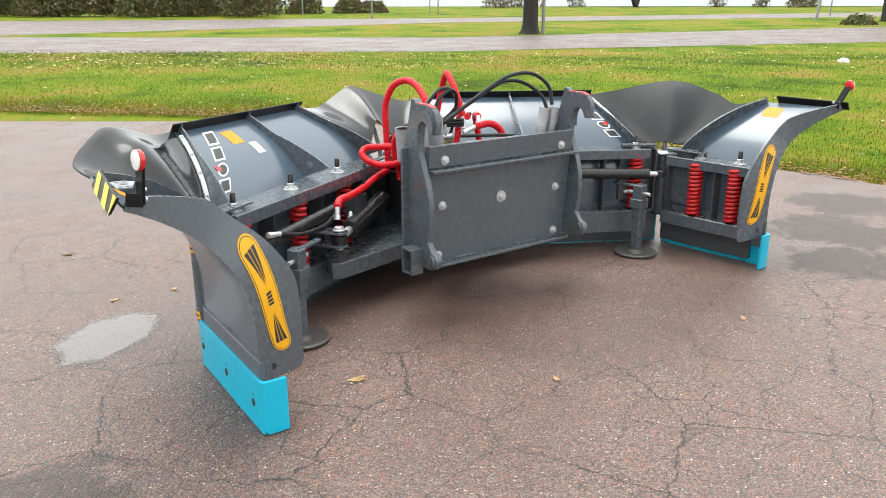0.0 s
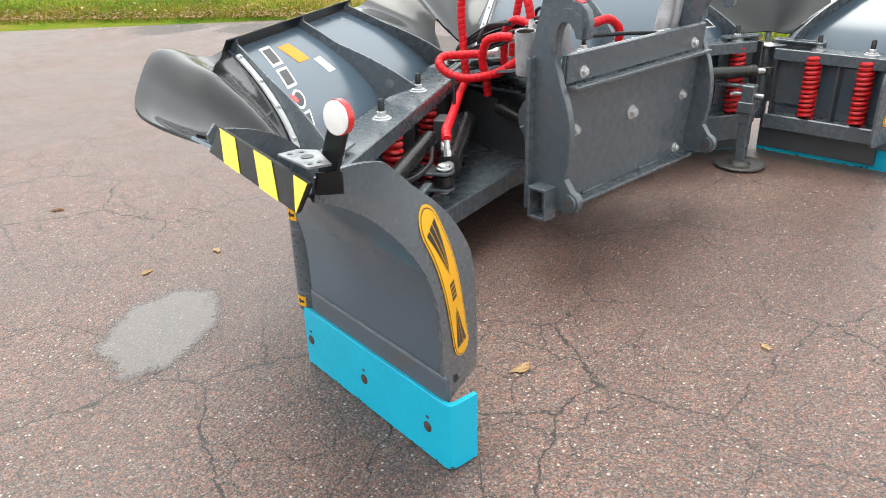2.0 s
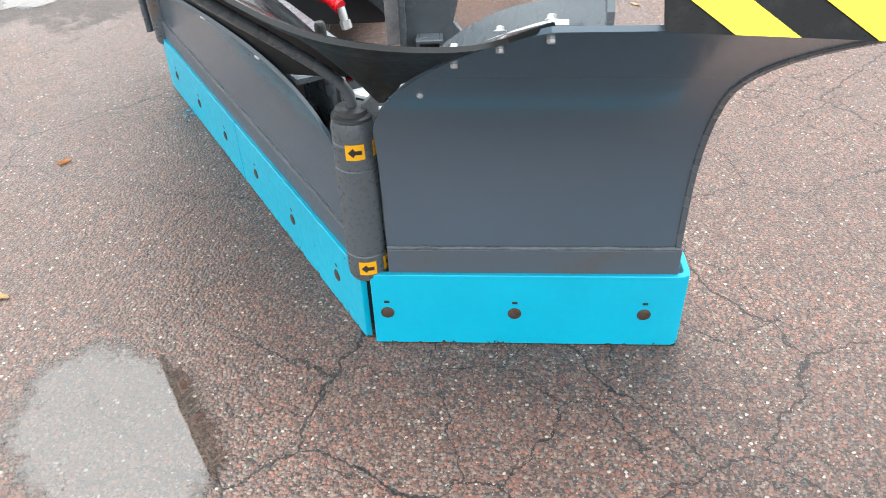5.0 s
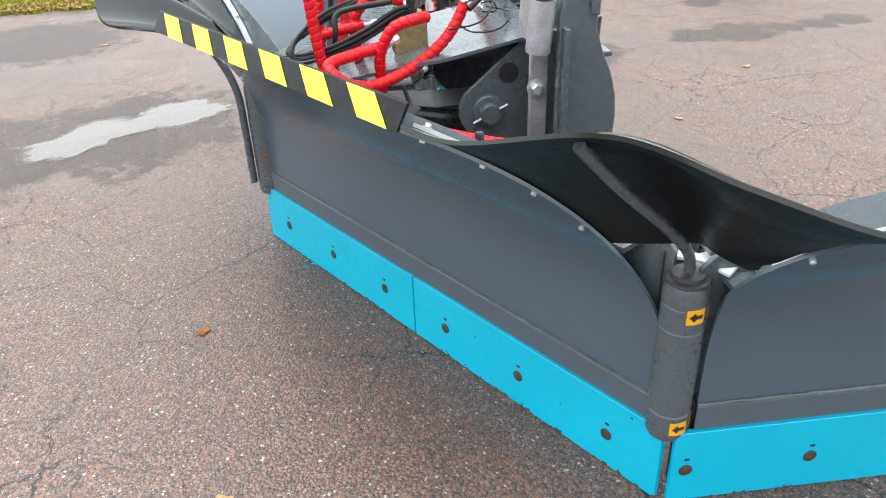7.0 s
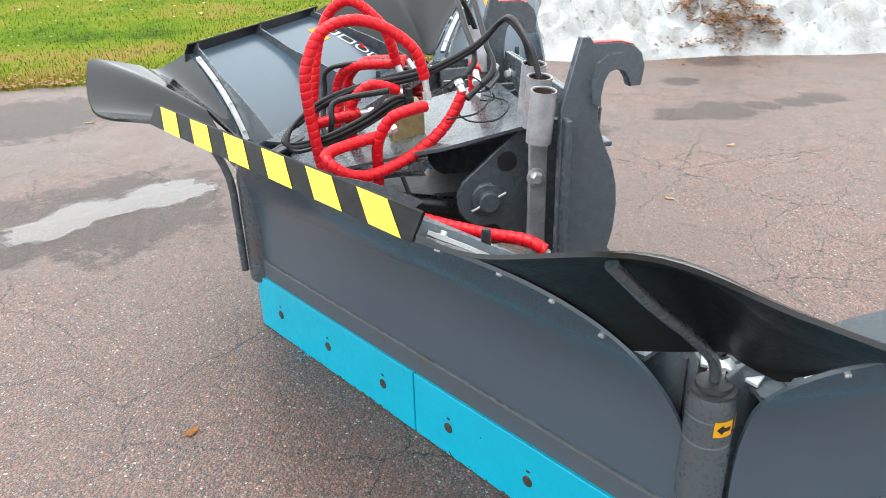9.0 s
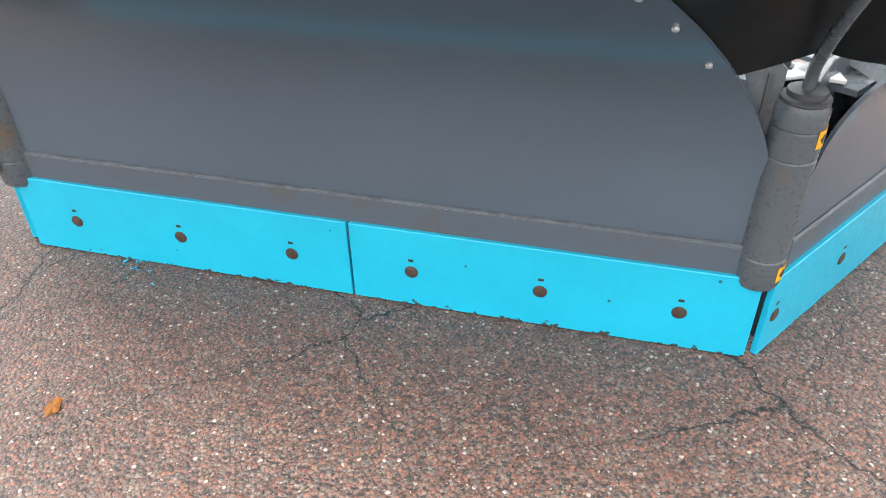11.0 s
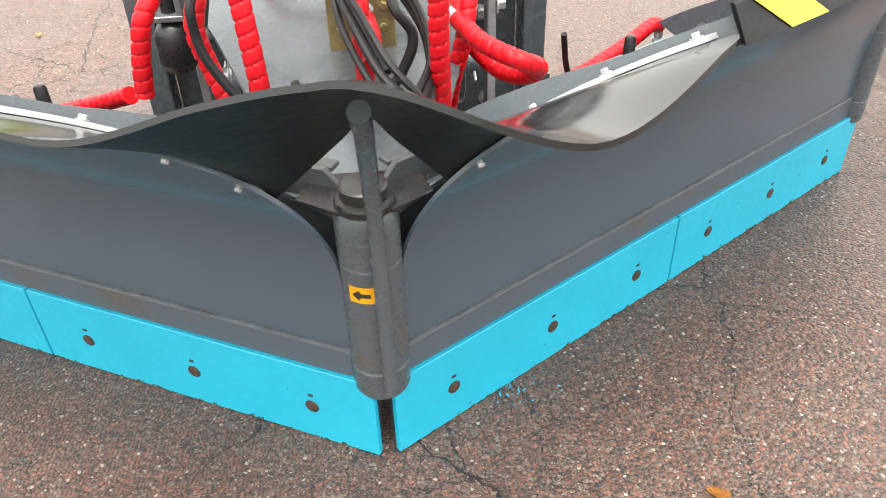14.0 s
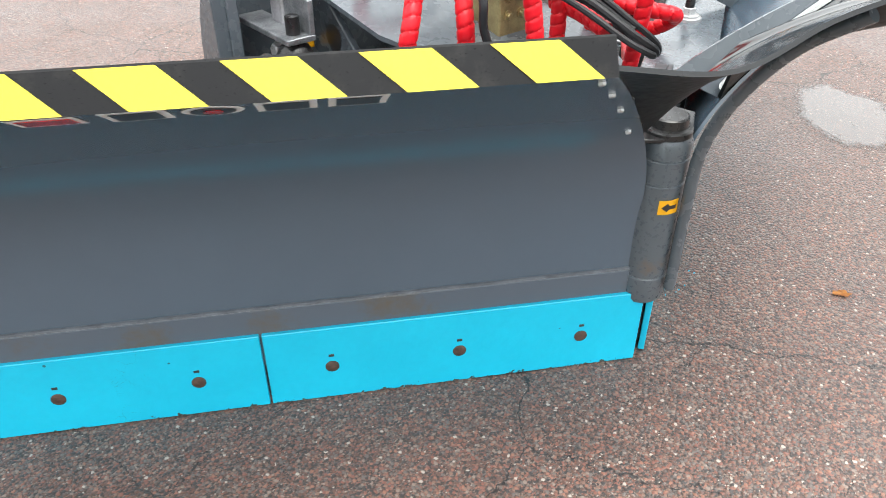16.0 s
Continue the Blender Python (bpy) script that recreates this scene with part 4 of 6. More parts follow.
# ---- wing end plates with amber claw stickers ----
def end_plate(key):
    body, place = boards[key]
    length = BOARDS[key][3]

    def at(t, depth, out=0.0):
        """t: height along the board's face, depth: metres behind it, out: beyond the plate."""
        zz = t
        nv, nz = slope(zz)
        return place(wing_end(zz, length) + out - (0.52 if key == "left_wing" else 0.30) * max(0.0, depth), face(zz) - depth * nv, zz - depth * nz)

    def width(z):
        t = min(1, max(0, (z - 0.5) / 0.22))
        return 0.215 - 0.085 * t - 0.06 * max(0.0, z - 0.72) - 0.55 * max(0.0, z - 0.80)
    zs = [0.215 + (TOP_WING - 0.215) * i / 30 for i in range(31)]
    bm = bmesh.new()
    foot = [[at(0.213 - drop * 0.5, -0.004 + inset * 0.4, o) if side == 0 else at(0.214 - drop, width(0.215) - inset, o) for side, o in ((0, -0.006), (1, -0.006), (1, 0.006), (0, 0.006))]
            for drop, inset in ((0.038, 0.026), (0.03, 0.01), (0.012, 0.0))]
    hull(bm, foot + [[at(z, -0.004, -0.006), at(z, width(z), -0.006), at(z, width(z), 0.006), at(z, -0.004, 0.006)] for z in zs])
    plate = part("end_plate", bm, GREY, body, "grey curved end plate")

    def patch(name, mat, z0, z1, mid, half, out, label=""):
        bm, rings, k = bmesh.new(), [], 36
        for i in range(k + 1):
            t = 0.5 - 0.5 * math.cos(math.pi * i / k)
            z = z0 + (z1 - z0) * t
            end = min((z - z0), (z1 - z))
            h = half if end > half else math.sqrt(max(1e-6, half * half - (half - end) ** 2))
            rings.append([at(z, mid(z) - h, out), at(z, mid(z) + h, out), at(z, mid(z) + h, out + 0.0008), at(z, mid(z) - h, out + 0.0008)])
        hull(bm, rings)
        return part(name, bm, mat, body, label)
    mid = lambda z: 0.079 + (0.95 if z < 0.5 else 0.5) * (z - 0.5) ** 2
    patch("sticker_edge", ORANGE, 0.281, 0.690, mid, 0.0435, 0.0065)
    patch("sticker_rim", INK, 0.2865, 0.6845, mid, 0.0385, 0.0072)
    patch("sticker", ORANGE, 0.289, 0.682, mid, 0.036, 0.0079, "amber sticker with black claw marks")
    for z_wide, z_tip in ((0.323, 0.44), (0.65, 0.535)):
        for j in (-1, 0, 1):
            bm, rings = bmesh.new(), []
            for i in range(9):
                t = i / 8
                z = z_wide + (z_tip - z_wide) * t * (1 - 0.1 * abs(j))
                c = mid(z) + j * 0.0195 * (1 - t * 0.75)
                h = 0.0074 * (1 - t) + 0.0004
                rings.append([at(z, c - h, 0.009), at(z, c + h, 0.009), at(z, c + h, 0.0098), at(z, c - h, 0.0098)])
            hull(bm, rings)
            part("claw_mark", bm, INK, body)
    for j in range(4):
        z = 0.467 + j * 0.012
        bm = bmesh.new()
        hull(bm, [[at(z, mid(z) - 0.012, 0.009), at(z, mid(z) + 0.012, 0.009), at(z, mid(z) + 0.012, 0.0098), at(z, mid(z) - 0.012, 0.0098)],
                  [at(z + 0.008, mid(z) - 0.010, 0.009), at(z + 0.008, mid(z) + 0.014, 0.009), at(z + 0.008, mid(z) + 0.014, 0.0098), at(z + 0.008, mid(z) - 0.010, 0.0098)]])
        part("print_bar", bm, INK, body)
    bm = bmesh.new()
    c = at(0.24, 0.06, 0.0062)
    lathe(bm, c, at(0.24, 0.06, 0.1) - c, [(0, 0.013), (0.001, 0.013)], 16)
    part("hole", bm, INK, body)
    return at


for key in ("left_wing", "right_wing"):
    end_plate(key)


# ---- hinge posts ----
def hinge_post(x, y, radius, labels, low=0.195, high=0.60, cap=1.0):
    bm = bmesh.new()
    rings = [(low, radius * 0.9), (low + 0.012, radius), (low + 0.07, radius), (low + 0.073, radius * 0.95), (low + 0.076, radius), (high - 0.11, radius), (high - 0.107, radius * 0.95), (high - 0.104, radius),
             (high - 0.05, radius), (high - 0.047, radius * 0.95), (high - 0.044, radius), (high - 0.012, radius), (high, radius * 0.9), (high + 0.001, radius * 0.72), (high + 0.025 * cap, radius * 0.7), (high + 0.03 * cap, radius * 0.6), (high + 0.034 * cap, 0.0)]
    lathe(bm, (x, y, 0), (0, 0, 1), rings, 28)
    post = part("hinge_post", bm, POST, plough, "grey cylindrical hinge post")
    bm = bmesh.new()
    lathe(bm, (x, y, high + 0.002), (0, 0, 1), [(h * cap, radius * w) for h, w in ((0, 0.93), (0.012, 0.93), (0.016, 0.88), (0.018, 0.74), (0.038, 0.73), (0.041, 0.66), (0.042, 0.0))], 24)
    part("pin_cap", bm, BLACK if cap == 1.0 else GREY_SHADED, post, "black hinge pin cap")
    for angle, z, mat in labels:
        bm, rows = bmesh.new(), []
        for i in range(7):
            a = radians(angle) + (i - 3) / 3 * 0.42
            c, s = math.cos(a), math.sin(a)
            rows.append([Vector((x + r * c, y + r * s, h)) for r, h in ((radius + 0.0006, z), (radius + 0.0006, z + 0.036), (radius + 0.0014, z + 0.036), (radius + 0.0014, z))])
        hull(bm, rows)
        part("sticker", bm, mat, post, "small amber warning label")
        bm, rows = bmesh.new(), []
        for i in range(9):
            a = radians(angle) + (i - 4) / 4 * 0.3
            h = 0.0105 * i / 3 + 0.0004 if i < 4 else 0.0045
            rows.append([Vector((x + r * math.cos(a), y + r * math.sin(a), z + 0.018 + q)) for r, q in ((radius + 0.0016, -h), (radius + 0.0016, h), (radius + 0.0022, h), (radius + 0.0022, -h))])
        hull(bm, rows)
        part("arrow", bm, INK, post)
    return post


# ---- rubber flaps over the hinges ----
def flap(first, second, root, before, peak, after, lift, mat=RUBBER, sag=-1.5, sag_after=-1.5, under=None, fold=0.0):
    """Rubber sheet from the end of one board to the start of the next, bulging over the hinge.
    before, peak, after: points its free edge passes; root: where its lower edge crosses the hinge."""
    def edge(key, side, t):
        place, length, wing = frame_of(key), BOARDS[key][3], "wing" in key
        z = 0.66 + 0.285 * t
        g = gap(z, "wing" if wing else side) + 0.012
        nv, nz = slope(z)
        return place(g if side == "in" else length - g, face(z) - 0.016 * nv, z - 0.016 * nz)
    root, peak = Vector(root), Vector(peak)
    before, after = [Vector(p) for p in before], [Vector(p) for p in after]
    a0, b0 = edge(*first, 0), edge(*second, 0)
    rows, k = [], 26
    for i in range(k + 1):
        t = i / k
        bow = Vector((0, 0, 0.02 * math.sin(math.pi * t)))
        rise = Vector((0, 0, lift * math.sin(math.pi * t)))
        one = [a0.lerp(root, (j + 1) / (len(before) + 1)).lerp(p, t) + sag * bow for j, p in enumerate(before)]
        two = [root.lerp(b0, (j + 1) / (len(after) + 1)).lerp(p, t) + sag_after * bow for j, p in enumerate(after)]
        line = spline([edge(*first, t)] + one + [root.lerp(peak, t) + rise] + two + [edge(*second, t)], 0.015)
        total = len(line) - 1
        fine = []
        for j in range(49):
            q = j / 48 * total
            m = min(int(q), total - 1)
            fine.append(line[m].lerp(line[m + 1], q - m) + Vector((0, 0, fold * (1 - 2 * abs(math.sin(9.5 * t + 0.7 * j / 48))) * math.sin(math.pi * j / 48) ** 1.5 * max(0.0, t - 0.35))))
        rows.append(fine)
    bm = bmesh.new()
    vs = [[bm.verts.new(p) for p in row] for row in rows]
    for p, q in zip(vs, vs[1:]):
        for j in range(48):
            bm.faces.new((p[j], p[j + 1], q[j + 1], q[j]))
    bmesh.ops.recalc_face_normals(bm, faces=bm.faces)
    if sum(f.normal.z for f in bm.faces) < 0:
        bmesh.ops.reverse_faces(bm, faces=bm.faces)
    bm.normal_update()
    low = [[bm.verts.new(v.co - 0.0078 * v.normal) for v in row] for row in vs]
    for p, q in zip(low, low[1:]):
        for j in range(48):
            bm.faces.new((p[j], q[j], q[j + 1], p[j + 1]))
    for i in range(k):
        for j in (0, 48):
            bm.faces.new((vs[i][j], vs[i + 1][j], low[i + 1][j], low[i][j]))
    for j in range(48):
        for i in (0, k):
            bm.faces.new((vs[i][j], vs[i][j + 1], low[i][j + 1], low[i][j]))
    ob = part("rubber_flap", bm, mat, plough, "black rubber flap bridging two boards")
    ob.data.materials.append(under or mat)
    for p in ob.data.polygons:
        p.material_index = 0 if p.normal.z > 0.05 else 1
    return ob


mirror = frame_of("right_wing")
flap(("left", "out"), ("left_wing", "in"), (-1.40, 1.03, 0.69), [(-1.45, 1.52, 0.96)], (-1.665, 1.325, 1.038), [(-1.79, 1.16, 0.998), (-1.865, 0.985, 0.948), (-1.80, 0.80, 0.905)], 0.06, RUBBER, 2.0, 1.0, RUBBER_DRY, 0.012)
flap(("left", "in"), ("right", "in"), (0.086, 2.17, 0.853), [(-0.396, 2.246, 0.95), (-0.177, 2.45, 0.93)], (0.052, 2.51, 1.035), [(0.135, 2.47, 1.025), (0.253, 2.407, 0.983), (0.427, 2.374, 0.935)], 0.02, RUBBER, 0.8, 0.8, RUBBER_DRY)
flap(("right", "out"), ("right_wing", "in"), (1.745, 1.225, 0.69), [frame_of("right")(1.588, 0.387, 0.98)], (2.08, 1.48, 1.055), [mirror(0.058, 0.42, 0.98), mirror(0.238, 0.36, 0.93)], 0.085, RUBBER_DULL)

post = hinge_post(-1.405, 1.045, 0.048, ((188, 0.522, ORANGE), (188, 0.218, ORANGE), (262, 0.522, ORANGE), (262, 0.218, ORANGE)), cap=0.5)
tube("flap_support", [(-1.405, 1.045, 0.60), (-1.406, 1.047, 0.65), (-1.425, 1.076, 0.70), (-1.468, 1.143, 0.775), (-1.54, 1.255, 0.89), (-1.603, 1.355, 1.004)], 0.0117, GREY, plough, "bent grey bar holding up the rubber flap", 12)
post = hinge_post(0.108, 2.05, 0.058, ((70, 0.445, ORANGE),), 0.19, 0.62)
tube("flap_support", [(0.09, 2.122, 0.235), (0.09, 2.123, 0.45), (0.09, 2.13, 0.60), (0.09, 2.18, 0.732), (0.088, 2.275, 0.864), (0.086, 2.39, 0.955)], 0.014, GREY, plough, "bent grey bar holding up the rubber flap", 16)
post = hinge_post(1.755, 1.24, 0.048, ((20, 0.522, ORANGE), (20, 0.218, ORANGE)), cap=0.5)
tube("flap_support", [(1.755, 1.24, 0.63), (1.772, 1.252, 0.69), (1.845, 1.31, 0.775), (1.935, 1.38, 0.865), (2.01, 1.44, 0.935)], 0.0155, GREY, plough, "bent grey bar holding up the rubber flap", 12)


# wet plates beside the hinge posts: outer two with a nut and the sky's reflection painted pale, centre one black
for x, y, pts in ((-1.405, 1.045, ((0.075, 0.045), (0.105, -0.06), (0.01, -0.12), (-0.035, -0.07), (0.03, -0.04))),
                  (0.108, 2.05, ((0.05, 0.03), (0.12, -0.02), (0.10, -0.10), (-0.10, -0.10), (-0.12, -0.02), (-0.05, 0.03))),
                  (1.755, 1.24, ((-0.075, 0.045), (0.03, -0.04), (0.035, -0.07), (-0.01, -0.12), (-0.105, -0.06)))):
    bm = bmesh.new()
    prism(bm, [(x + a, y + b) for a, b in pts], 0.618, 0.628, lambda a, b, z: Vector((a, b, z)), 0.002)
    plate = part("hinge_lug", bm, BLACK if x == 0.108 else STEEL_SKY_PALE, plough, "wet steel hinge lug")
    if x == 0.108:
        continue
    a, b = pts[1]
    bm = bmesh.new()
    lathe(bm, (x + a * 0.72, y + b * 0.8, 0.628), (0, 0, 1), [(0, 0.02), (0.004, 0.02), (0.005, 0.014), (0.018, 0.014), (0.02, 0.011)], 6)
    part("nut", bm, BLACK, plate)

# ---- mounting frame ----
FX, FY = Vector((0.9982, 0.0594, 0)), Vector((-0.0594, 0.9982, 0))
FO = Vector((0.169, 0.976, 0))


def mount(a, b, z):
    """A place in the mounting frame: a across, b ahead, z up."""
    return FO + FX * a + FY * b + Vector((0, 0, z))


def leaning(a, b, z):
    """The same, on the panel, which leans back a little."""
    return mount(a, b - 0.07 * (z - 0.57), z)


bm = bmesh.new()
box(bm, leaning, (-0.5, 0.0, 0.262), (0.5, 0.018, 0.885), 0.003)
panel = part("mounting_frame", bm, GREY, plough, "grey steel quick-hitch mounting frame")
bm = bmesh.new()
box(bm, leaning, (-0.495, -0.012, 0.775), (0.495, -0.0005, 0.885), 0.003)
part("upper_band", bm, GREY, panel)
for z, deep in ((0.755, 0.062), (0.262, 0.055)):
    bm = bmesh.new()
    box(bm, leaning, (-0.495, -deep, z), (0.495, 0.0, z + 0.016), 0.003)
    part("flange", bm, GREY, panel)
    for a in (-0.30, 0.12, 0.38):
        bm = bmesh.new()
        line = [leaning(a + 0.012 * i, -0.003 + 0.002 * noise.noise(Vector((i, a, z))), z + 0.019) for i in range(13)]
        sweep(bm, line, 0.006, 6)
        part("weld_bead", bm, WELD, panel)
for a, z, me in ((-0.40, 0.81, HEX), (-0.395, 0.576, HEX), (0.405, 0.807, HEX), (0.40, 0.571, HEX), (0.415, 0.313, HEX), (-0.41, 0.315, HEX), (-0.005, 0.571, HEX_BIG)):
    off = -0.012 if z > 0.7 else 0.0
    child("panel_bolt", me, panel, "", facing(leaning(a, off, z), -FY))
    child("panel_bolt", HEX, panel, "", facing(leaning(a, 0.018, z), FY))


def cheek(side):
    """Side plate with a hook at its top and a pin eye at its foot."""
    eye = [(-0.092 + 0.045 * math.cos(t), 0.331 + 0.045 * math.sin(t)) for t in (radians(100 + 26 * k) for k in range(8))]
    outline = [(0.115, 0.27), (0.115, 0.90), (0.06, 1.108), (0.035, 1.108), (0.02, 1.088), (-0.065, 1.088), (-0.105, 1.077), (-0.133, 1.052), (-0.145, 1.012), (-0.138, 0.955), (-0.097, 0.952), (-0.087, 0.98), (-0.073, 1.0), (-0.05, 1.008),
               (-0.028, 1.0), (-0.014, 0.975), (-0.006, 0.93), (-0.003, 0.86), (-0.03, 0.78), (-0.06, 0.715), (-0.08, 0.64), (-0.086, 0.57), (-0.08, 0.48), (-0.066, 0.42)] + eye + [(-0.03, 0.285), (0.02, 0.27)]
    lo, hi = (-0.535, -0.503) if side < 0 else (0.503, 0.535)
    bm = bmesh.new()
    prism(bm, outline, lo, hi, lambda b, z, a: mount(a, b, z), 0.003)
    plate = part("hook_plate", bm, GREY, panel, "grey hook plate with pin eye")
    outer = hi if side > 0 else lo
    # doubler round the hook and its red edge
    ring = [(-0.005, 0.90), (0.022, 0.91), (0.028, 0.98), (0.012, 1.03), (-0.025, 1.056), (-0.07, 1.057), (-0.108, 1.036), (-0.126, 1.0), (-0.122, 0.96), (-0.1, 0.957), (-0.09, 0.982), (-0.075, 1.003), (-0.05, 1.012), (-0.026, 1.003), (-0.011, 0.976), (-0.004, 0.93)]
    bm = bmesh.new()
    prism(bm, ring, outer, outer + side * 0.014, lambda b, z, a: mount(a, b, z))
    part("hook_doubler", bm, GREY, plate)
    rim = [(0.02, 1.088), (-0.065, 1.088), (-0.105, 1.077)]
    bm = bmesh.new()
    hull(bm, [[mount(a, b + o * nb, z + o * nz) for a, o in ((lo + 0.0015, 0.0), (hi - 0.0015, 0.0), (hi - 0.0015, 0.0022), (lo + 0.0015, 0.0022))]
              for (b, z), (nb, nz) in zip(rim, ((0, 1), (-0.15, 1), (-0.6, 0.8)))])
    part("red_hook_edge", bm, RED, plate, "red-painted hook edge")
    bm = bmesh.new()
    c = mount(lo - 0.012, -0.092, 0.331)
    lathe(bm, c, FX, [(0, 0.036), (0.056, 0.036)], 24)
    part("pin_boss", bm, GREY, plate)
    bm = bmesh.new()
    lathe(bm, mount(lo - 0.0128, -0.092, 0.331), FX, [(0, 0.022), (0.0576, 0.022)], 24)
    part("pin_bore", bm, WORN, plate, "worn steel pin bore")
    bm = bmesh.new()
    sweep(bm, [mount(outer + side * 0.002, -0.01 - 0.0 * i, 0.30 + 0.05 * i) for i in range(2)], 0.004, 6)
    part("weld_bead", bm, WELD, plate)
    # flange along the front edge
    bm = bmesh.new()
    box(bm, mount, ((lo - 0.035) if side < 0 else lo, 0.09, 0.27), (hi if side < 0 else hi + 0.035, 0.108, 0.87), 0.003)
    part("edge_flange", bm, GREY, plate)
    return plate


for side in (-1, 1):
    cheek(side)

# bracket at the foot of the frame
bm = bmesh.new()
for lo, hi in (((-0.605, -0.03, 0.255), (-0.5355, -0.018, 0.385)), ((-0.605, 0.048, 0.255), (-0.5355, 0.06, 0.385)), ((-0.605, -0.019, 0.373), (-0.5355, 0.049, 0.385)), ((-0.605, -0.019, 0.255), (-0.5355, 0.049, 0.267))):
    box(bm, mount, lo, hi, 0.002)
part("bracket", bm, GREY, panel, "open square tube stub")


# lugs that carry the frame in front of the panel
def lug(a, side):
    arc = [(0.285 + 0.105 * math.cos(t), 0.537 + 0.105 * math.sin(t)) for t in (radians(60 - 21 * k) for k in range(9))]
    outline = [(0.02, 0.80), (0.14, 0.80)] + arc + [(0.14, 0.33), (0.02, 0.30)]
    bm = bmesh.new()
    prism(bm, outline, a, a + 0.02, lambda b, z, q: mount(q, b, z), 0.003)
    plate = part("lug_plate", bm, GREY, panel, "grey rounded lug plate")
    base = mount(a if side < 0 else a + 0.02, 0.285, 0.537)
    bm = bmesh.new()
    lathe(bm, base, FX * side, [(0, 0.058), (0.012, 0.058), (0.015, 0.054), (0.018, 0.054), (0.02, 0.036), (0.045, 0.036), (0.048, 0.032)], 28)
    part("pivot_pin", bm, GREY, plate, "grey pivot pin with washer")
    bm = bmesh.new()
    q = base + FX * side * 0.036
    rod(bm, q + Vector((0, 0.06, -0.03)), q + Vector((0, -0.06, 0.03)), 0.004, 8)
    part("split_pin", bm, STEEL, plate)
    bm = bmesh.new()
    lathe(bm, mount(a if side < 0 else a + 0.02, 0.212, 0.665), FX * side, [(0, 0.036), (0.001, 0.036)], 24)
    part("hole", bm, INK, plate)
    return plate


for a, side in ((-0.29, -1), (0.27, 1)):
    lug(a, side)

# carrier between panel and centre hinge: base, side walls, sloping cover
bm = bmesh.new()
base = [(-0.10, 1.40), (-0.655, 1.235), (-0.70, 1.26), (-0.69, 1.34), (-0.12, 1.74), (0.02, 1.93), (0.10, 2.0), (0.19, 1.94), (0.34, 1.75), (0.93, 1.44), (0.97, 1.37), (0.93, 1.33), (0.42, 1.43)]
prism(bm, base, 0.185, 0.275, lambda x, y, z: Vector((x, y, z)), 0.006)
carrier = part("carrier", bm, GREY, plough, "grey welded carrier behind the boards")
# beam and gussets under the cover: same grey, darkened to imitate shade
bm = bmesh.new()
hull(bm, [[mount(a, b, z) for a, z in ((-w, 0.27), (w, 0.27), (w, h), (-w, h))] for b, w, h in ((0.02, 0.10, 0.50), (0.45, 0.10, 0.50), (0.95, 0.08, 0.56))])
part("centre_beam", bm, GREY_SHADED, carrier, "shade-darkened grey box beam under the cover")
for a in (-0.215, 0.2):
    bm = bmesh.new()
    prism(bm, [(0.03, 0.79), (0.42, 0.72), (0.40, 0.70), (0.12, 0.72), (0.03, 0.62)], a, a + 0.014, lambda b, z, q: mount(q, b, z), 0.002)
    part("cover_gusset", bm, GREY_SHADED, carrier)
bm = bmesh.new()
rod(bm, mount(-0.16, 0.06, 0.40), mount(-0.16, 0.62, 0.52), 0.036, 20)
rod(bm, mount(-0.16, 0.04, 0.396), mount(-0.16, 0.07, 0.402), 0.02, 14)
part("lift_cylinder", bm, BLACK, carrier, "black hydraulic cylinder under the cover")
bm = bmesh.new()
hull(bm, [[mount(a, b, z + h) for a, h in ((-w, 0), (w, 0), (w, 0.012), (-w, 0.012))] for b, z, w in ((0.09, 0.795, 0.32), (0.45, 0.725, 0.31), (0.50, 0.715, 0.29), (0.98, 0.60, 0.12))])
part("cover_plate", bm, GREY, carrier, "grey sloping cover plate")
bm = bmesh.new()
prism(bm, [(-0.12, 0.52), (0.12, 0.52), (0.16, 0.96), (0.06, 1.06), (-0.06, 1.06), (-0.16, 0.96)], 0.585, 0.6, lambda a, b, z: mount(a, b, z), 0.002)
part("hinge_top_plate", bm, GREY, carrier, "wet grey plate over the centre hinge")


# knuckles on the blades and rams between them and the carrier
def ram(knuckle, foot, r, mat, parent, bright=0.35, label="black hydraulic cylinder"):
    a, b = Vector(knuckle), Vector(foot)
    way = (b - a).normalized()
    span = (b - a).length
    bm = bmesh.new()
    lathe(bm, a + way * span * bright, way, [(0, r * 0.8), (0.004, r * 1.08), (0.035, r * 1.08), (0.038, r), (span * (1 - bright) - 0.05, r), (span * (1 - bright) - 0.046, r * 1.05), (span * (1 - bright) - 0.01, r * 1.05), (span * (1 - bright), r * 0.7)], 24)
    body = part("hydraulic_cylinder", bm, mat, parent, label)
    bm = bmesh.new()
    rod(bm, a, a + way * (span * bright + 0.01), r * 0.5, 18)
    part("piston_rod", bm, STEEL, body, "chrome piston rod")
    for p in (a, b):
        bm = bmesh.new()
        lathe(bm, p - Vector((0, 0, 0.022)), (0, 0, 1), [(0, r * 0.8), (0.003, r * 0.9), (0.041, r * 0.9), (0.044, r * 0.8)], 20)
        part("rod_eye", bm, mat, body)
    return body


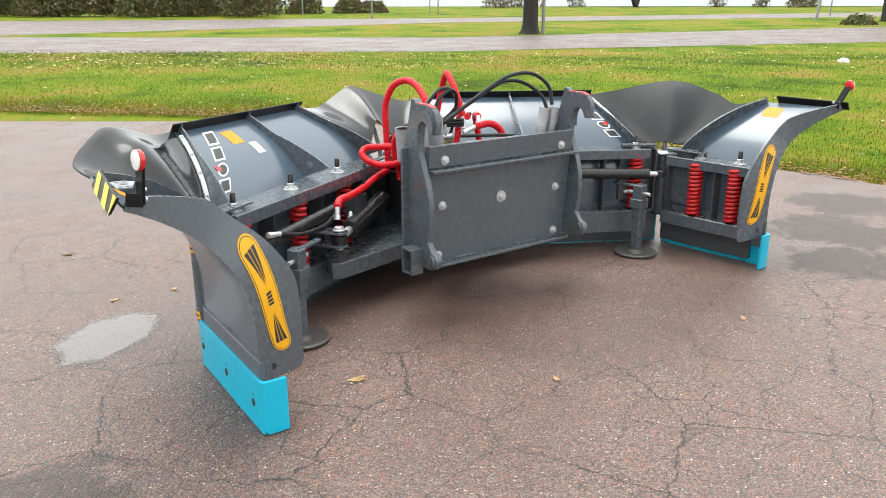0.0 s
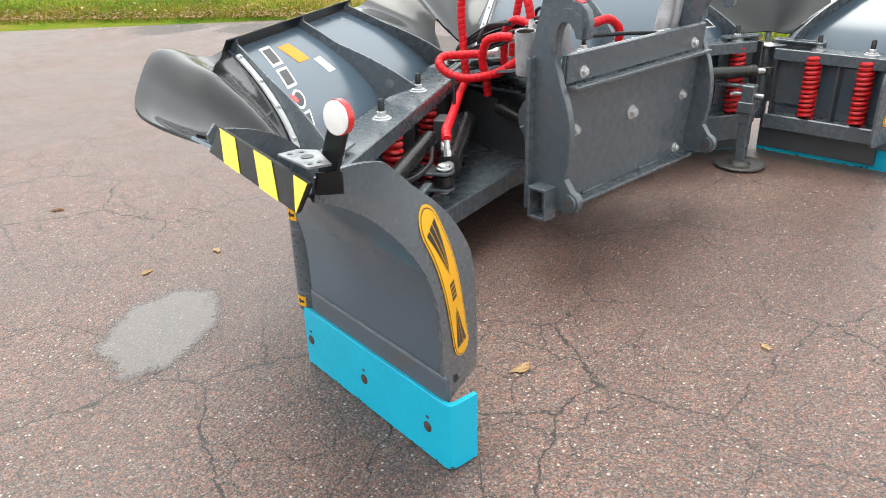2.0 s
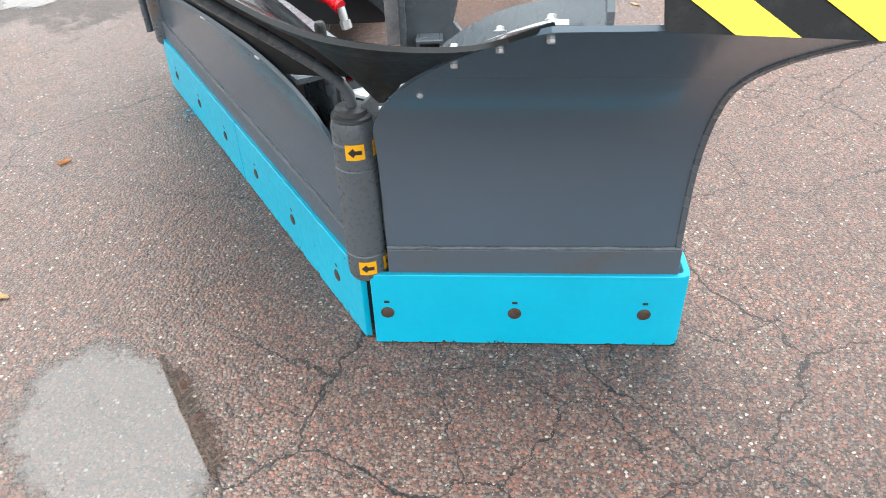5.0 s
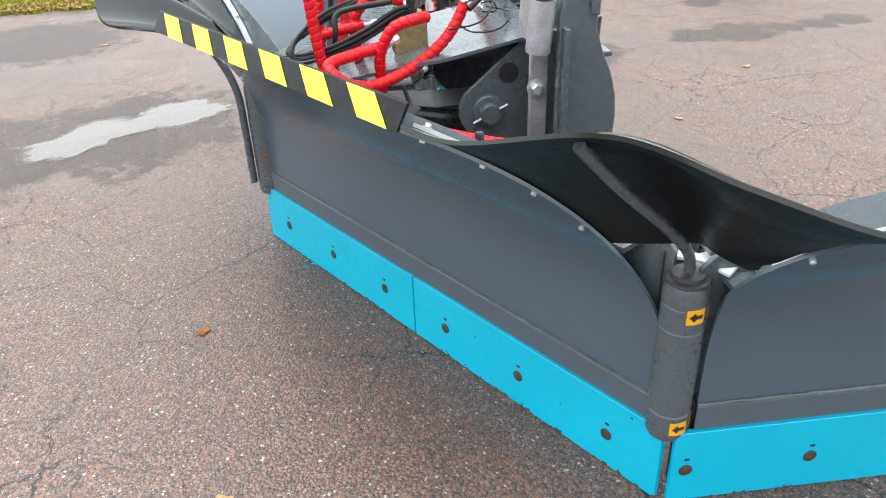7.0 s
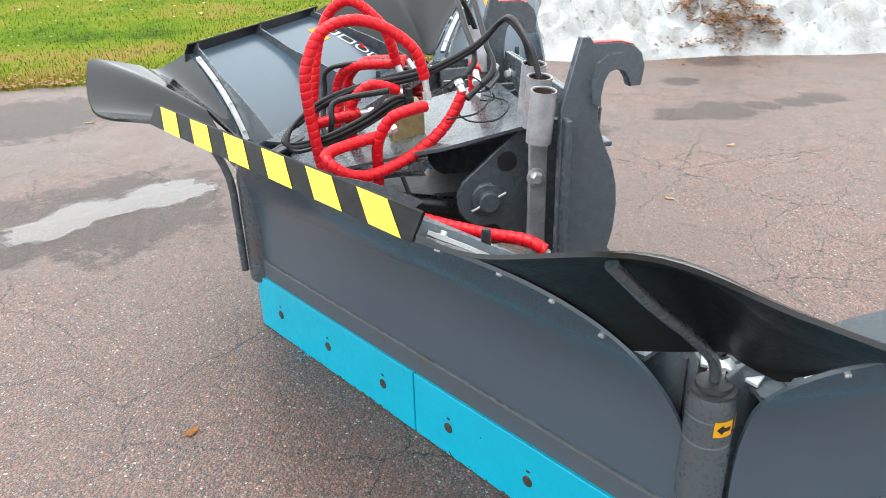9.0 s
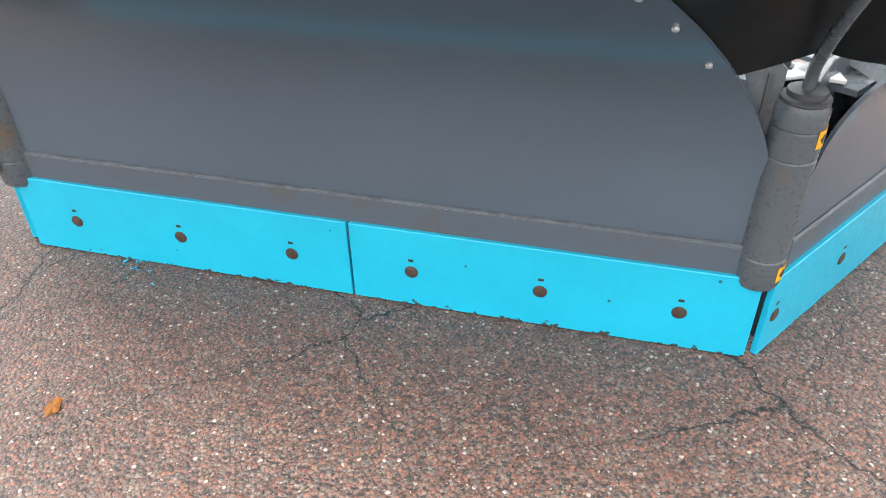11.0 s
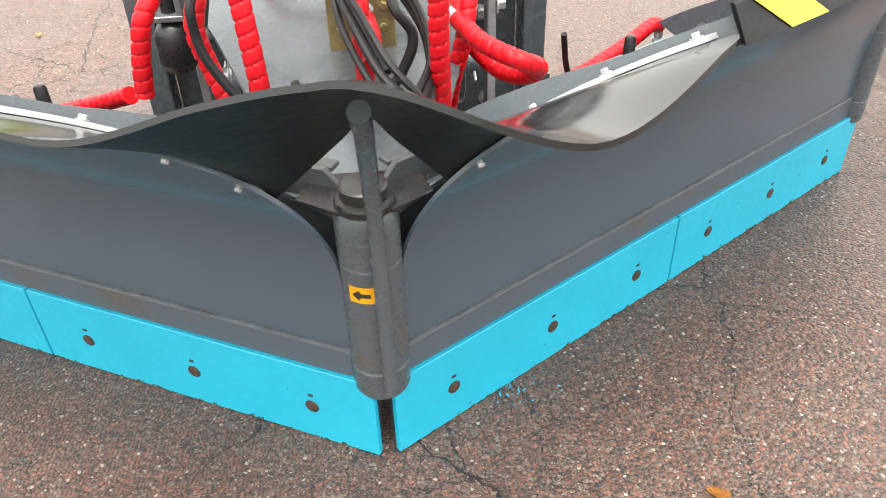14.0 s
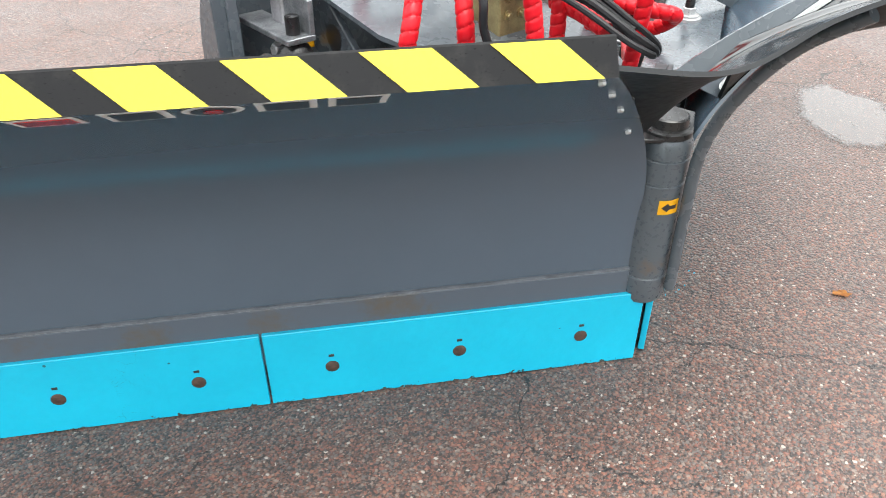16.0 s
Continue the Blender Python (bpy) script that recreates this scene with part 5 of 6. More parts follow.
def knuckle(p, way, parent):
    """Two plates with a vertical pin."""
    p, way = Vector(p), Vector(way).normalized()
    side = Vector((-way.y, way.x, 0))
    for z in (-0.04, 0.028):
        bm = bmesh.new()
        arc = [(0.045 * math.cos(t), 0.045 * math.sin(t)) for t in (radians(-90 + 22.5 * k) for k in range(9))]
        prism(bm, arc + [(-0.20, 0.06), (-0.20, -0.06)], z, z + 0.012, lambda a, b, h: p + way * a + side * b + Vector((0, 0, h)), 0.002)
        part("knuckle_plate", bm, GREY, parent)
    bm = bmesh.new()
    lathe(bm, p - Vector((0, 0, 0.055)), (0, 0, 1), [(0, 0.02), (0.1, 0.02), (0.1, 0.032), (0.106, 0.032), (0.108, 0.026), (0.118, 0.024), (0.12, 0.02)], 18)
    part("knuckle_pin", bm, STEEL, parent, "zinc-plated knuckle pin")


lboard, lplace = boards["left"]
rboard, rplace = boards["right"]
knuckle((-0.655, 1.25, 0.40), (0.5, -0.85, 0), lboard)
ram((-0.655, 1.25, 0.40), (-0.17, 1.66, 0.47), 0.046, BLACK, plough, 0.2)
knuckle((0.90, 1.36, 0.40), (-0.5, -0.85, 0), rboard)
ram((0.90, 1.36, 0.40), (0.38, 1.70, 0.47), 0.046, BLACK, plough, 0.2)
ram((-1.30, 0.93, 0.49), (-0.56, 1.45, 0.51), 0.033, BLACK, plough, 0.1, "black hydraulic cylinder along the blade")
ram((1.62, 1.14, 0.50), (0.86, 1.50, 0.53), 0.033, BLACK, plough, 0.1, "black hydraulic cylinder along the blade")
for pl, bd, u in ((lplace, lboard, 0.74), (rplace, rboard, 0.84)):
    bm = bmesh.new()
    box(bm, pl, (u - 0.05, -0.24, 0.42), (u + 0.05, -0.15, 0.56), 0.006)
    part("ram_bracket", bm, GREY_SHADED, bd)


def fitting(a, b, r=0.011, parent=None):
    """Hose end: crimped sleeve and hex nut."""
    a, b = Vector(a), Vector(b)
    bm = bmesh.new()
    way = (b - a).normalized()
    s = (b - a).length
    lathe(bm, a, way, [(0, r), (s * 0.55, r), (s * 0.56, r * 0.8), (s * 0.6, r * 0.8)], 14)
    lathe(bm, a + way * s * 0.6, way, [(0, r * 1.3), (s * 0.38, r * 1.3), (s * 0.4, r)], 6)
    return part("hose_fitting", bm, STEEL, parent or plough, "zinc-plated hose fitting")


fitting((-1.04, 1.07, 0.53), (-1.11, 1.04, 0.54), 0.012)
fitting((-0.48, 1.46, 0.47), (-0.50, 1.43, 0.44), 0.012)
tube("black_hose", [(-1.04, 1.07, 0.53), (-0.90, 1.13, 0.495), (-0.74, 1.23, 0.49), (-0.62, 1.36, 0.50)], 0.0095, HOSE, plough, "thin black hydraulic hose")
tube("black_hose", [(-0.48, 1.46, 0.47), (-0.40, 1.50, 0.52), (-0.36, 1.52, 0.62), (-0.34, 1.55, 0.72)], 0.007, HOSE, plough, "thin black hydraulic hose")

# red wrapped hoses
RED_RUNS = (
    ((-0.05, 1.79, 0.62), (-0.045, 1.815, 0.80), (-0.045, 1.824, 0.96), (-0.035, 1.80, 1.045), (-0.018, 1.765, 1.10), (0.0, 1.70, 1.13), (0.012, 1.62, 1.13), (0.012, 1.53, 1.092), (0.005, 1.455, 1.025), (0.01, 1.425, 0.93)),
    ((0.29, 1.82, 0.68), (0.295, 1.815, 0.80), (0.31, 1.785, 0.99), (0.312, 1.745, 1.095), (0.298, 1.70, 1.148), (0.278, 1.645, 1.162), (0.266, 1.58, 1.115), (0.263, 1.53, 1.05), (0.285, 1.495, 0.93)),
    ((-0.075, 1.31, 0.895), (-0.082, 1.345, 0.83), (-0.098, 1.40, 0.768), (-0.13, 1.505, 0.702), (-0.185, 1.625, 0.672), (-0.232, 1.70, 0.688), (-0.245, 1.755, 0.725), (-0.20, 1.775, 0.752), (-0.14, 1.70, 0.762), (-0.10, 1.59, 0.775)),
    ((-0.075, 1.61, 0.58), (-0.088, 1.607, 0.65), (-0.115, 1.605, 0.752), (-0.128, 1.561, 0.836), (-0.122, 1.488, 0.862), (-0.09, 1.44, 0.862)),
    ((0.10, 1.68, 0.68), (0.10, 1.685, 0.76), (0.10, 1.675, 0.84), (0.10, 1.62, 0.895), (0.105, 1.565, 0.893), (0.12, 1.51, 0.87)),
    ((0.08, 1.82, 0.775), (0.08, 1.73, 0.795), (0.09, 1.65, 0.805)),
    ((-0.05, 1.80, 0.60), (-0.20, 1.665, 0.60), (-0.39, 1.49, 0.585), (-0.55, 1.335, 0.592), (-0.65, 1.235, 0.605), (-0.69, 1.185, 0.585)),
    ((0.36, 1.45, 0.93), (0.45, 1.60, 0.915), (0.51, 1.67, 0.85), (0.535, 1.68, 0.77), (0.55, 1.68, 0.68)),
    ((0.30, 1.47, 0.93), (0.38, 1.66, 0.91), (0.41, 1.72, 0.84), (0.40, 1.72, 0.76), (0.37, 1.74, 0.68)),
    ((0.171, 1.22, 0.91), (0.268, 1.21, 0.92), (0.332, 1.20, 0.876), (0.341, 1.20, 0.80)),
    ((0.60, 1.62, 0.66), (0.72, 1.52, 0.60), (0.86, 1.47, 0.56), (0.98, 1.44, 0.55)))
for run in RED_RUNS:
    wrapped_hose(run, plough, 0.0195)

# black hoses
tube("black_hose", [(-0.10, 1.30, 0.88), (-0.032, 1.20, 0.955), (0.077, 1.20, 1.022), (0.225, 1.20, 1.103), (0.378, 1.20, 1.171), (0.538, 1.20, 1.18), (0.65, 1.18, 1.11), (0.66, 1.15, 1.0)], 0.0105, HOSE, plough, "black hydraulic hose arching to a tube")
tube("black_hose", [(-0.04, 1.35, 0.90), (0.038, 1.25, 0.975), (0.225, 1.25, 1.069), (0.379, 1.25, 1.138), (0.50, 1.22, 1.13), (0.59, 1.17, 1.06), (0.61, 1.135, 0.98)], 0.0105, HOSE, plough, "black hydraulic hose arching to a tube")
for k in range(2):
    tube("black_hose", [(-0.27 + 0.09 * k, 1.10, 0.94), (-0.25 + 0.09 * k, 1.105, 1.0), (-0.20 + 0.06 * k, 1.12, 1.07), (-0.10 + 0.04 * k, 1.15, 1.13 - 0.012 * k), (0.0, 1.17, 1.105), (0.06, 1.25, 1.02 - 0.01 * k), (0.10, 1.42, 0.935 - 0.012 * k), (0.14, 1.60, 0.895 - 0.014 * k), (0.10, 1.76, 0.85), (0.05, 1.875, 0.785)], 0.0095, HOSE, plough, "black hydraulic hose in a loop")
tube("black_hose", [(0.062, 1.2, 0.87), (0.269, 1.12, 0.868), (0.46, 1.09, 0.85)], 0.009, HOSE, plough, "black hydraulic hose")
tube("black_hose", [(0.34, 1.5, 0.94), (0.393, 1.74, 0.908), (0.399, 1.77, 0.826), (0.371, 1.78, 0.757), (0.32, 1.79, 0.70), (0.22, 1.765, 0.67), (0.13, 1.735, 0.668)], 0.0095, HOSE, plough, "black hydraulic hose")
tube("black_hose", [(0.0, 1.55, 0.90), (0.036, 1.73, 0.865), (0.001, 1.75, 0.806), (0.018, 1.76, 0.749), (0.061, 1.77, 0.70), (0.158, 1.77, 0.675), (0.22, 1.72, 0.672), (0.25, 1.66, 0.685)], 0.0105, HOSE, plough, "black hydraulic hose")
for k in range(3):
    d = 0.016 * k
    tube("black_cable", [(0.22, 1.40, 0.925 - d), (0.16, 1.59, 0.90 - d), (0.10 + d, 1.765, 0.862 - d), (0.05 + d, 1.87 + 0.6 * d, 0.80 - d), (0.0 + d, 1.905 + 0.6 * d, 0.75 - 0.4 * d), (-0.02 + d, 1.88, 0.715 + 0.5 * d), (-0.03, 1.776, 0.738 + 0.8 * d), (-0.02, 1.65, 0.782 + d), (0.03, 1.53, 0.835 + d), (0.06, 1.47, 0.85)], 0.0075 + 0.0014 * (k % 2), HOSE, plough, "thin black cable in a bundle", 8)
tube("thin_wire", [(0.02, 1.22, 0.86), (-0.14, 1.17, 0.87), (-0.22, 1.22, 0.84), (-0.16, 1.30, 0.82), (-0.04, 1.34, 0.83)], 0.003, HOSE, plough, "thin black wire loop", 6)
tube("thin_wire", [(0.05, 1.26, 0.86), (-0.10, 1.22, 0.90), (-0.20, 1.28, 0.86), (-0.12, 1.38, 0.82)], 0.003, HOSE, plough, "thin black wire loop", 6)
tube("thin_wire", [(0.0, 1.40, 0.88), (-0.06, 1.30, 0.95), (-0.08, 1.22, 0.90), (-0.02, 1.20, 0.85), (0.06, 1.27, 0.84)], 0.0028, HOSE, plough, "thin black wire loop", 6)
for p, q in (((0.01, 1.425, 0.93), (0.0, 1.42, 0.86)), ((0.285, 1.495, 0.93), (0.27, 1.47, 0.86)), ((-0.075, 1.31, 0.895), (-0.045, 1.32, 0.93)), ((-0.09, 1.44, 0.862), (-0.02, 1.435, 0.84)), ((0.171, 1.22, 0.91), (0.10, 1.23, 0.88)), ((0.12, 1.51, 0.87), (0.10, 1.47, 0.85)),
             ((0.03, 1.24, 0.87), (-0.03, 1.26, 0.86)), ((0.46, 1.09, 0.85), (0.53, 1.07, 0.85)), ((0.36, 1.45, 0.93), (0.34, 1.42, 0.88)), ((-0.10, 1.59, 0.775), (-0.07, 1.54, 0.79)), ((-0.69, 1.185, 0.585), (-0.70, 1.17, 0.525)), ((0.09, 1.65, 0.805), (0.09, 1.60, 0.81))):
    fitting(p, q, 0.0125)

# valve block with its plugs
bm = bmesh.new()
box(bm, mount, (-0.105, 0.46, 0.69), (0.04, 0.58, 0.832), 0.004)
valve = part("valve_block", bm, BRASS, plough, "yellow zinc-plated hydraulic valve block")
for a in (-0.08, -0.033, 0.013):
    for z in (0.755, 0.80):
        child("plug", bolt_mesh("plug", 0.015, BRASS), valve, "", facing(mount(a, 0.58, z), FY))
for a in (-0.09, -0.04, 0.01):
    bm = bmesh.new()
    lathe(bm, mount(a, 0.51, 0.832), (0, 0, 1), [(0, 0.018), (0.03, 0.018), (0.032, 0.013), (0.06, 0.013), (0.062, 0.008)], 16)
    part("solenoid", bm, BLACK if a < 0 else STEEL, valve)
bm = bmesh.new()
lathe(bm, mount(0.43, 0.25, 0.56), (0, 0, 1), [(0, 0.01), (0.008, 0.035), (0.03, 0.05), (0.10, 0.05), (0.125, 0.036), (0.14, 0.018), (0.20, 0.018), (0.203, 0.012)], 28)
part("accumulator", bm, BLACK, plough, "black round pressure accumulator")
bm = bmesh.new()
box(bm, mount, (0.39, 0.02, 0.70), (0.47, 0.29, 0.715), 0.002)
box(bm, mount, (0.39, 0.13, 0.715), (0.405, 0.29, 0.80), 0.002)
part("accumulator_bracket", bm, GALV, plough, "galvanised bracket")
bm = bmesh.new()
box(bm, mount, (0.30, 0.122, 0.62), (0.35, 0.124, 0.65), 0.0)
part("sticker", bm, ORANGE, panel, "small amber warning label")
for a in (-0.40, 0.40):
    bm = bmesh.new()
    box(bm, mount, (a - 0.012, 0.11, 0.30), (a + 0.012, 0.17, 0.86), 0.003)
    stiff = part("pale_stiffener", bm, TUBE, panel, "pale grey upright stiffener")
    child("nut", HEX_BIG, stiff, "", facing(mount(a - 0.0125 if a < 0 else a + 0.0125, 0.15, 0.645), -FX if a < 0 else FX))


# tubes that hold the couplings
def holder(p, way, height=0.16, r=0.031):
    bm = bmesh.new()
    way = Vector(way).normalized()
    side = way.orthogonal().normalized()
    other = way.cross(side)
    ring = lambda h, q: [Vector(p) + way * h + q * (math.cos(t) * side + math.sin(t) * other) for t in (2 * math.pi * k / 28 for k in range(28))]
    hull(bm, [ring(-height + 0.02, r - 0.006), ring(0.0, r - 0.0045), ring(0.001, r), ring(-height, r), ring(-height, r - 0.006)], True, False)
    bm.faces.new([bm.verts.new(v) for v in ring(-height + 0.02, r - 0.0061)])
    tube_part = part("coupling_tube", bm, TUBE, plough, "pale grey steel coupling tube")
    bm = bmesh.new()
    hull(bm, [ring(-0.004, r - 0.0062), ring(-height + 0.03, r - 0.0066), ring(-height + 0.031, 0.002)], True, False)
    part("tube_bore", bm, RUSTY, tube_part, "dirty dark bore")
    return tube_part


for x, y, z in ((-0.352, 1.110, 0.955), (-0.265, 1.10, 0.978), (-0.175, 1.095, 1.0)):
    holder((x, y, z), (-0.10, -0.05, 1), 0.165, 0.040)
for x in (0.595, 0.665):
    holder((x, 1.134, 0.99), (0.25, 0.0, 1), 0.17, 0.033)


# parking stands
def stand(x, y, turn, top):
    c, s = math.cos(radians(turn)), math.sin(radians(turn))
    at = lambda a, b, z: Vector((x + a * c - b * s, y + a * s + b * c, z))
    bm = bmesh.new()
    box(bm, at, (-0.034, -0.034, 0.25), (0.034, 0.034, top), 0.006)
    body = part("parking_stand", bm, GREY, plough, "grey adjustable parking stand")
    bm = bmesh.new()
    box(bm, at, (-0.026, -0.026, 0.035), (0.026, 0.026, 0.27), 0.004)
    part("stand_leg", bm, GREY, body)
    bm = bmesh.new()
    lathe(bm, (x, y, 0.004), (0, 0, 1), [(0, 0.128), (0.006, 0.136), (0.014, 0.136), (0.018, 0.128), (0.014, 0.118), (0.012, 0.06), (0.03, 0.045), (0.034, 0.03)], 36)
    part("foot_plate", bm, WORN, body, "round wet steel foot plate")
    bm = bmesh.new()
    rod(bm, at(-0.075, 0, top - 0.055), at(0.09, 0, top - 0.055), 0.011, 12)
    rod(bm, at(0.08, 0, top - 0.055), at(0.08, 0.05, top - 0.05), 0.009, 10)
    part("locking_pin", bm, STEEL, body, "zinc-plated locking pin")
    bm = bmesh.new()
    box(bm, at, (-0.044, -0.044, top - 0.15), (0.044, 0.044, top - 0.09), 0.004)
    part("collar", bm, GREY, body)
    bm = bmesh.new()
    box(bm, at, (0.03, -0.015, top - 0.02), (0.2, 0.015, top - 0.005), 0.002)
    part("stand_arm", bm, GREY, body)
    return body


stand(-0.98, 1.035, 35, 0.46)
stand(1.405, 1.115, 100, 0.46)


# markers on the wing tips
def marker(base, disc, way, front, body):
    base, disc, way = Vector(base), Vector(disc), Vector(way).normalized()
    bm = bmesh.new()
    line = [base, base.lerp(disc, 0.3), base.lerp(disc, 0.7), disc]
    side = way.cross(Vector((0, 0, 1))).normalized()
    hull(bm, [[p + side * w + way * d for w, d in ((-0.023, -0.003), (0.023, -0.003), (0.023, 0.006), (-0.023, 0.006))] for p in line])
    arm = part("marker_arm", bm, RUBBER_DRY, body, "black rubber marker arm")
    bm = bmesh.new()
    lathe(bm, disc + way * 0.0125, way, [(0, 0.0295), (0.003, 0.0295), (0.0045, 0.026), (0.005, 0.0)], 32)
    part("white_reflector", bm, WHITE, arm, "round white reflector")
    bm = bmesh.new()
    lathe(bm, disc + way * 0.012, -way, [(0, 0.031), (0.012, 0.031), (0.017, 0.026), (0.019, 0.0)], 32)
    part("red_reflector", bm, REDLENS, arm, "round red reflector")
    for k in (0.0, 0.03):
        child("arm_bolt", HEX_SMALL, arm, "", facing(base + Vector((0, 0, 0.012 + k)) - way * 0.012, -way))


wbody, wplace = boards["left_wing"]
marker((-1.799, 0.218, 0.944), (-1.805, 0.135, 1.09), (-0.985, -0.17, 0.05), 1, wbody)
bm = bmesh.new()
outline = [(0.79, 0.425), (0.895, 0.425), (0.905, 0.385), (0.82, 0.36), (0.79, 0.385)]
prism(bm, outline, 1.010, 1.014, lambda u, v, z: wplace(u, v, z))
tray = part("tip_bracket", bm, GALV, wbody, "galvanised bracket with round holes")
for u, v, r in ((0.842, 0.395, 0.012), (0.807, 0.41, 0.005), (0.812, 0.388, 0.005), (0.88, 0.412, 0.005), (0.882, 0.394, 0.005)):
    bm = bmesh.new()
    lathe(bm, wplace(u, v, 1.0142), (0, 0, 1), [(0, r), (0.0008, r)], 20)
    part("hole", bm, INK, tray)
wbody, wplace = boards["right_wing"]
marker(wplace(0.855, 0.405, 0.945), wplace(0.90, 0.45, 1.085), wplace(0.4, 0.9, 0.05) - wplace(0, 0, 0), 1, wbody)
for key in ("left_wing", "right_wing"):
    wbody, wplace = boards[key]
    bm = bmesh.new()
    z = 0.935
    hull(bm, [[wplace(u, v, q) for u, v, q in ((0.875 + e, 0.405, 0.955), (0.875 + e, 0.40, 0.995), (0.89 + e, 0.36, 0.99), (0.89 + e, 0.36, 0.95))] for e in (0.0, 0.008)])
    part("tip_gusset", bm, LIP, wbody)

# ---- fallen leaves ----
def leaf_mesh(seed, size):
    rng = random.Random(seed)
    bm = bmesh.new()
    k, ring = 22, []
    for i in range(k):
        t = 2 * math.pi * i / k
        lobe = 1 + 0.13 * math.sin(5 * t + seed) + 0.1 * math.sin(3 * t + 2 * seed) + rng.uniform(-0.12, 0.12)
        x, y = size * 0.75 * lobe * math.cos(t), size * 0.4 * lobe * math.sin(t)
        ring.append(bm.verts.new((x, y, 0.003 + 0.05 * size * math.sin(2 * t + seed) ** 2 + 1.0 * x * x)))
    c = bm.verts.new((0, 0, 0.005))
    for i in range(k):
        bm.faces.new((c, ring[i], ring[(i + 1) % k]))
    bmesh.ops.solidify(bm, geom=bm.faces[:], thickness=0.0008)
    me = bpy.data.meshes.new("leaf")
    bm.to_mesh(me)
    bm.free()
    return me


LEAVES = [(-0.953, 0.518, 0.05, 0), (-0.245, 0.05, 0.032, 0), (-0.557, 2.26, 0.036, 2), (-1.61, 2.10, 0.04, 0), (-1.29, 2.10, 0.038, 0), (-1.685, 3.144, 0.045, 1),
          (1.012, 0.025, 0.035, 0), (1.81, -0.74, 0.045, 1), (0.55, 3.9, 0.04, 1), (2.9, 0.2, 0.045, 1), (-2.35, 2.6, 0.04, 1), (-0.4, 4.4, 0.045, 0), (3.4, 3.6, 0.05, 1)]
for i, (x, y, size, tone) in enumerate(LEAVES):
    me = leaf_mesh(i, size)
    me.materials.append(LEAF_ORANGE if tone == 2 else (LEAF, LEAF_BROWN)[tone and i % 5 == 0])
    ob = new("fallen_leaf", me)
    ob.matrix_world = pose(x, y, 0.001, 0, 0, i * 67)
    tagged(ob, "single dry autumn leaf on wet asphalt", "leaf", "leaves on the asphalt")


def scatter(name, count, spot, mat, size, label, category, up=False, seed=3):
    """Many small blades or flakes in one mesh. spot(rng) gives a place on the ground."""
    rng = random.Random(seed)
    verts, faces = [], []
    for _ in range(count):
        p = spot(rng)
        if p is None:
            continue
        a, s = rng.uniform(0, 6.28), size * rng.uniform(0.5, 1.4)
        c, d = math.cos(a), math.sin(a)
        n = len(verts)
        if up:
            lean = rng.uniform(-0.5, 0.5) * s
            verts += [p + Vector((-0.12 * s * d, 0.12 * s * c, 0)), p + Vector((0.12 * s * d, -0.12 * s * c, 0)), p + Vector((lean * c, lean * d, s))]
            faces.append((n, n + 1, n + 2))
        else:
            t = rng.uniform(-0.4, 0.4) * s
            verts += [p + Vector((s * c, s * d, 0.01 + t)), p + Vector((-0.6 * s * d, 0.6 * s * c, 0.012)), p + Vector((-s * c, -s * d, 0.01 - t * 0.3)), p + Vector((0.6 * s * d, -0.6 * s * c, 0.014))]
            faces.append((n, n + 1, n + 2, n + 3))
    me = bpy.data.meshes.new(name)
    me.from_pydata(verts, [], faces)
    me.materials.append(mat)
    return tagged(new(name, me), label, category, kind="stuff")


def lot_edge(r):
    """The far edge of the car park at r across."""
    for (a, f), (b, g) in zip(EDGE, EDGE[1:]):
        if a <= r <= b:
            return f + (g - f) * (r - a) / (b - a)
    return 0.0


def on_grass(rng, far=24.0):
    f = 5.0 + (far - 5.0) * rng.random() ** 1.6
    r = rng.uniform(-0.75 * f - 1, 0.95 * f + 3)
    if f < lot_edge(r) - 0.1:
        return None
    return land(r, f, -0.02)


def on_litter(rng):
    p = on_grass(rng)
    if p is None or noise.noise(p * 0.45) + 0.5 * noise.noise(p * 1.7) < rng.uniform(-0.1, 0.5):
        return None
    return p


scatter("dark_grass_tufts", 80000, on_grass, BLADE_DARK, 0.032, "dark matted grass blades on the verge", "grass", True, 11)
scatter("grass_tufts", 120000, on_grass, BLADE, 0.032, "short green grass blades on the verge", "grass", True)
def on_rough(rng):
    r, f = rng.uniform(-22, 26), rng.uniform(18.2, 25.4)
    if rng.random() > 0.35 + 0.5 * noise.noise(Vector((r * 0.3, f * 0.5, 2))) + (0.35 if r < -4 else -0.05):
        return None
    return land(r, f + 0.3 * max(r, 0) * (f - 18) / 8, -0.01)


def on_edge_grass(rng):
    r = rng.uniform(-16, 12)
    f = lot_edge(r) + abs(rng.gauss(0.1, 0.7))
    return land(r, f, -0.005)


scatter("faded_grass", 70000, on_edge_grass, BLADE_TAN, 0.036, "faded yellow grass along the asphalt edge", "grass", True, 21)
scatter("rough_grass", 42000, on_rough, BLADE_ROUGH, 0.05, "rough dark grass on the road bank", "grass", True, 22)
scatter("bank_leaves", 9000, on_rough, LEAF, 0.045, "pale dead leaves on the road bank", "leaves", False, 23)
scatter("leaf_litter", 15000, on_litter, LEAF_BROWN, 0.024, "brown leaves strewn over the grass", "leaves", False, 5)
scatter("yellow_leaf_litter", 9000, lambda g: land(g.uniform(-45, 45), g.choice((g.uniform(11, 24), g.uniform(34, 48), g.uniform(34, 48), g.uniform(57, 61))), 0.0), LEAF, 0.034, "yellow leaves strewn over the grass", "leaves", False, 6)


def edge_dirt(rng):
    r = rng.uniform(-16, 12)
    f = lot_edge(r) + abs(rng.gauss(0.0, 0.38)) - 0.08
    return land(r, f, 0.025)


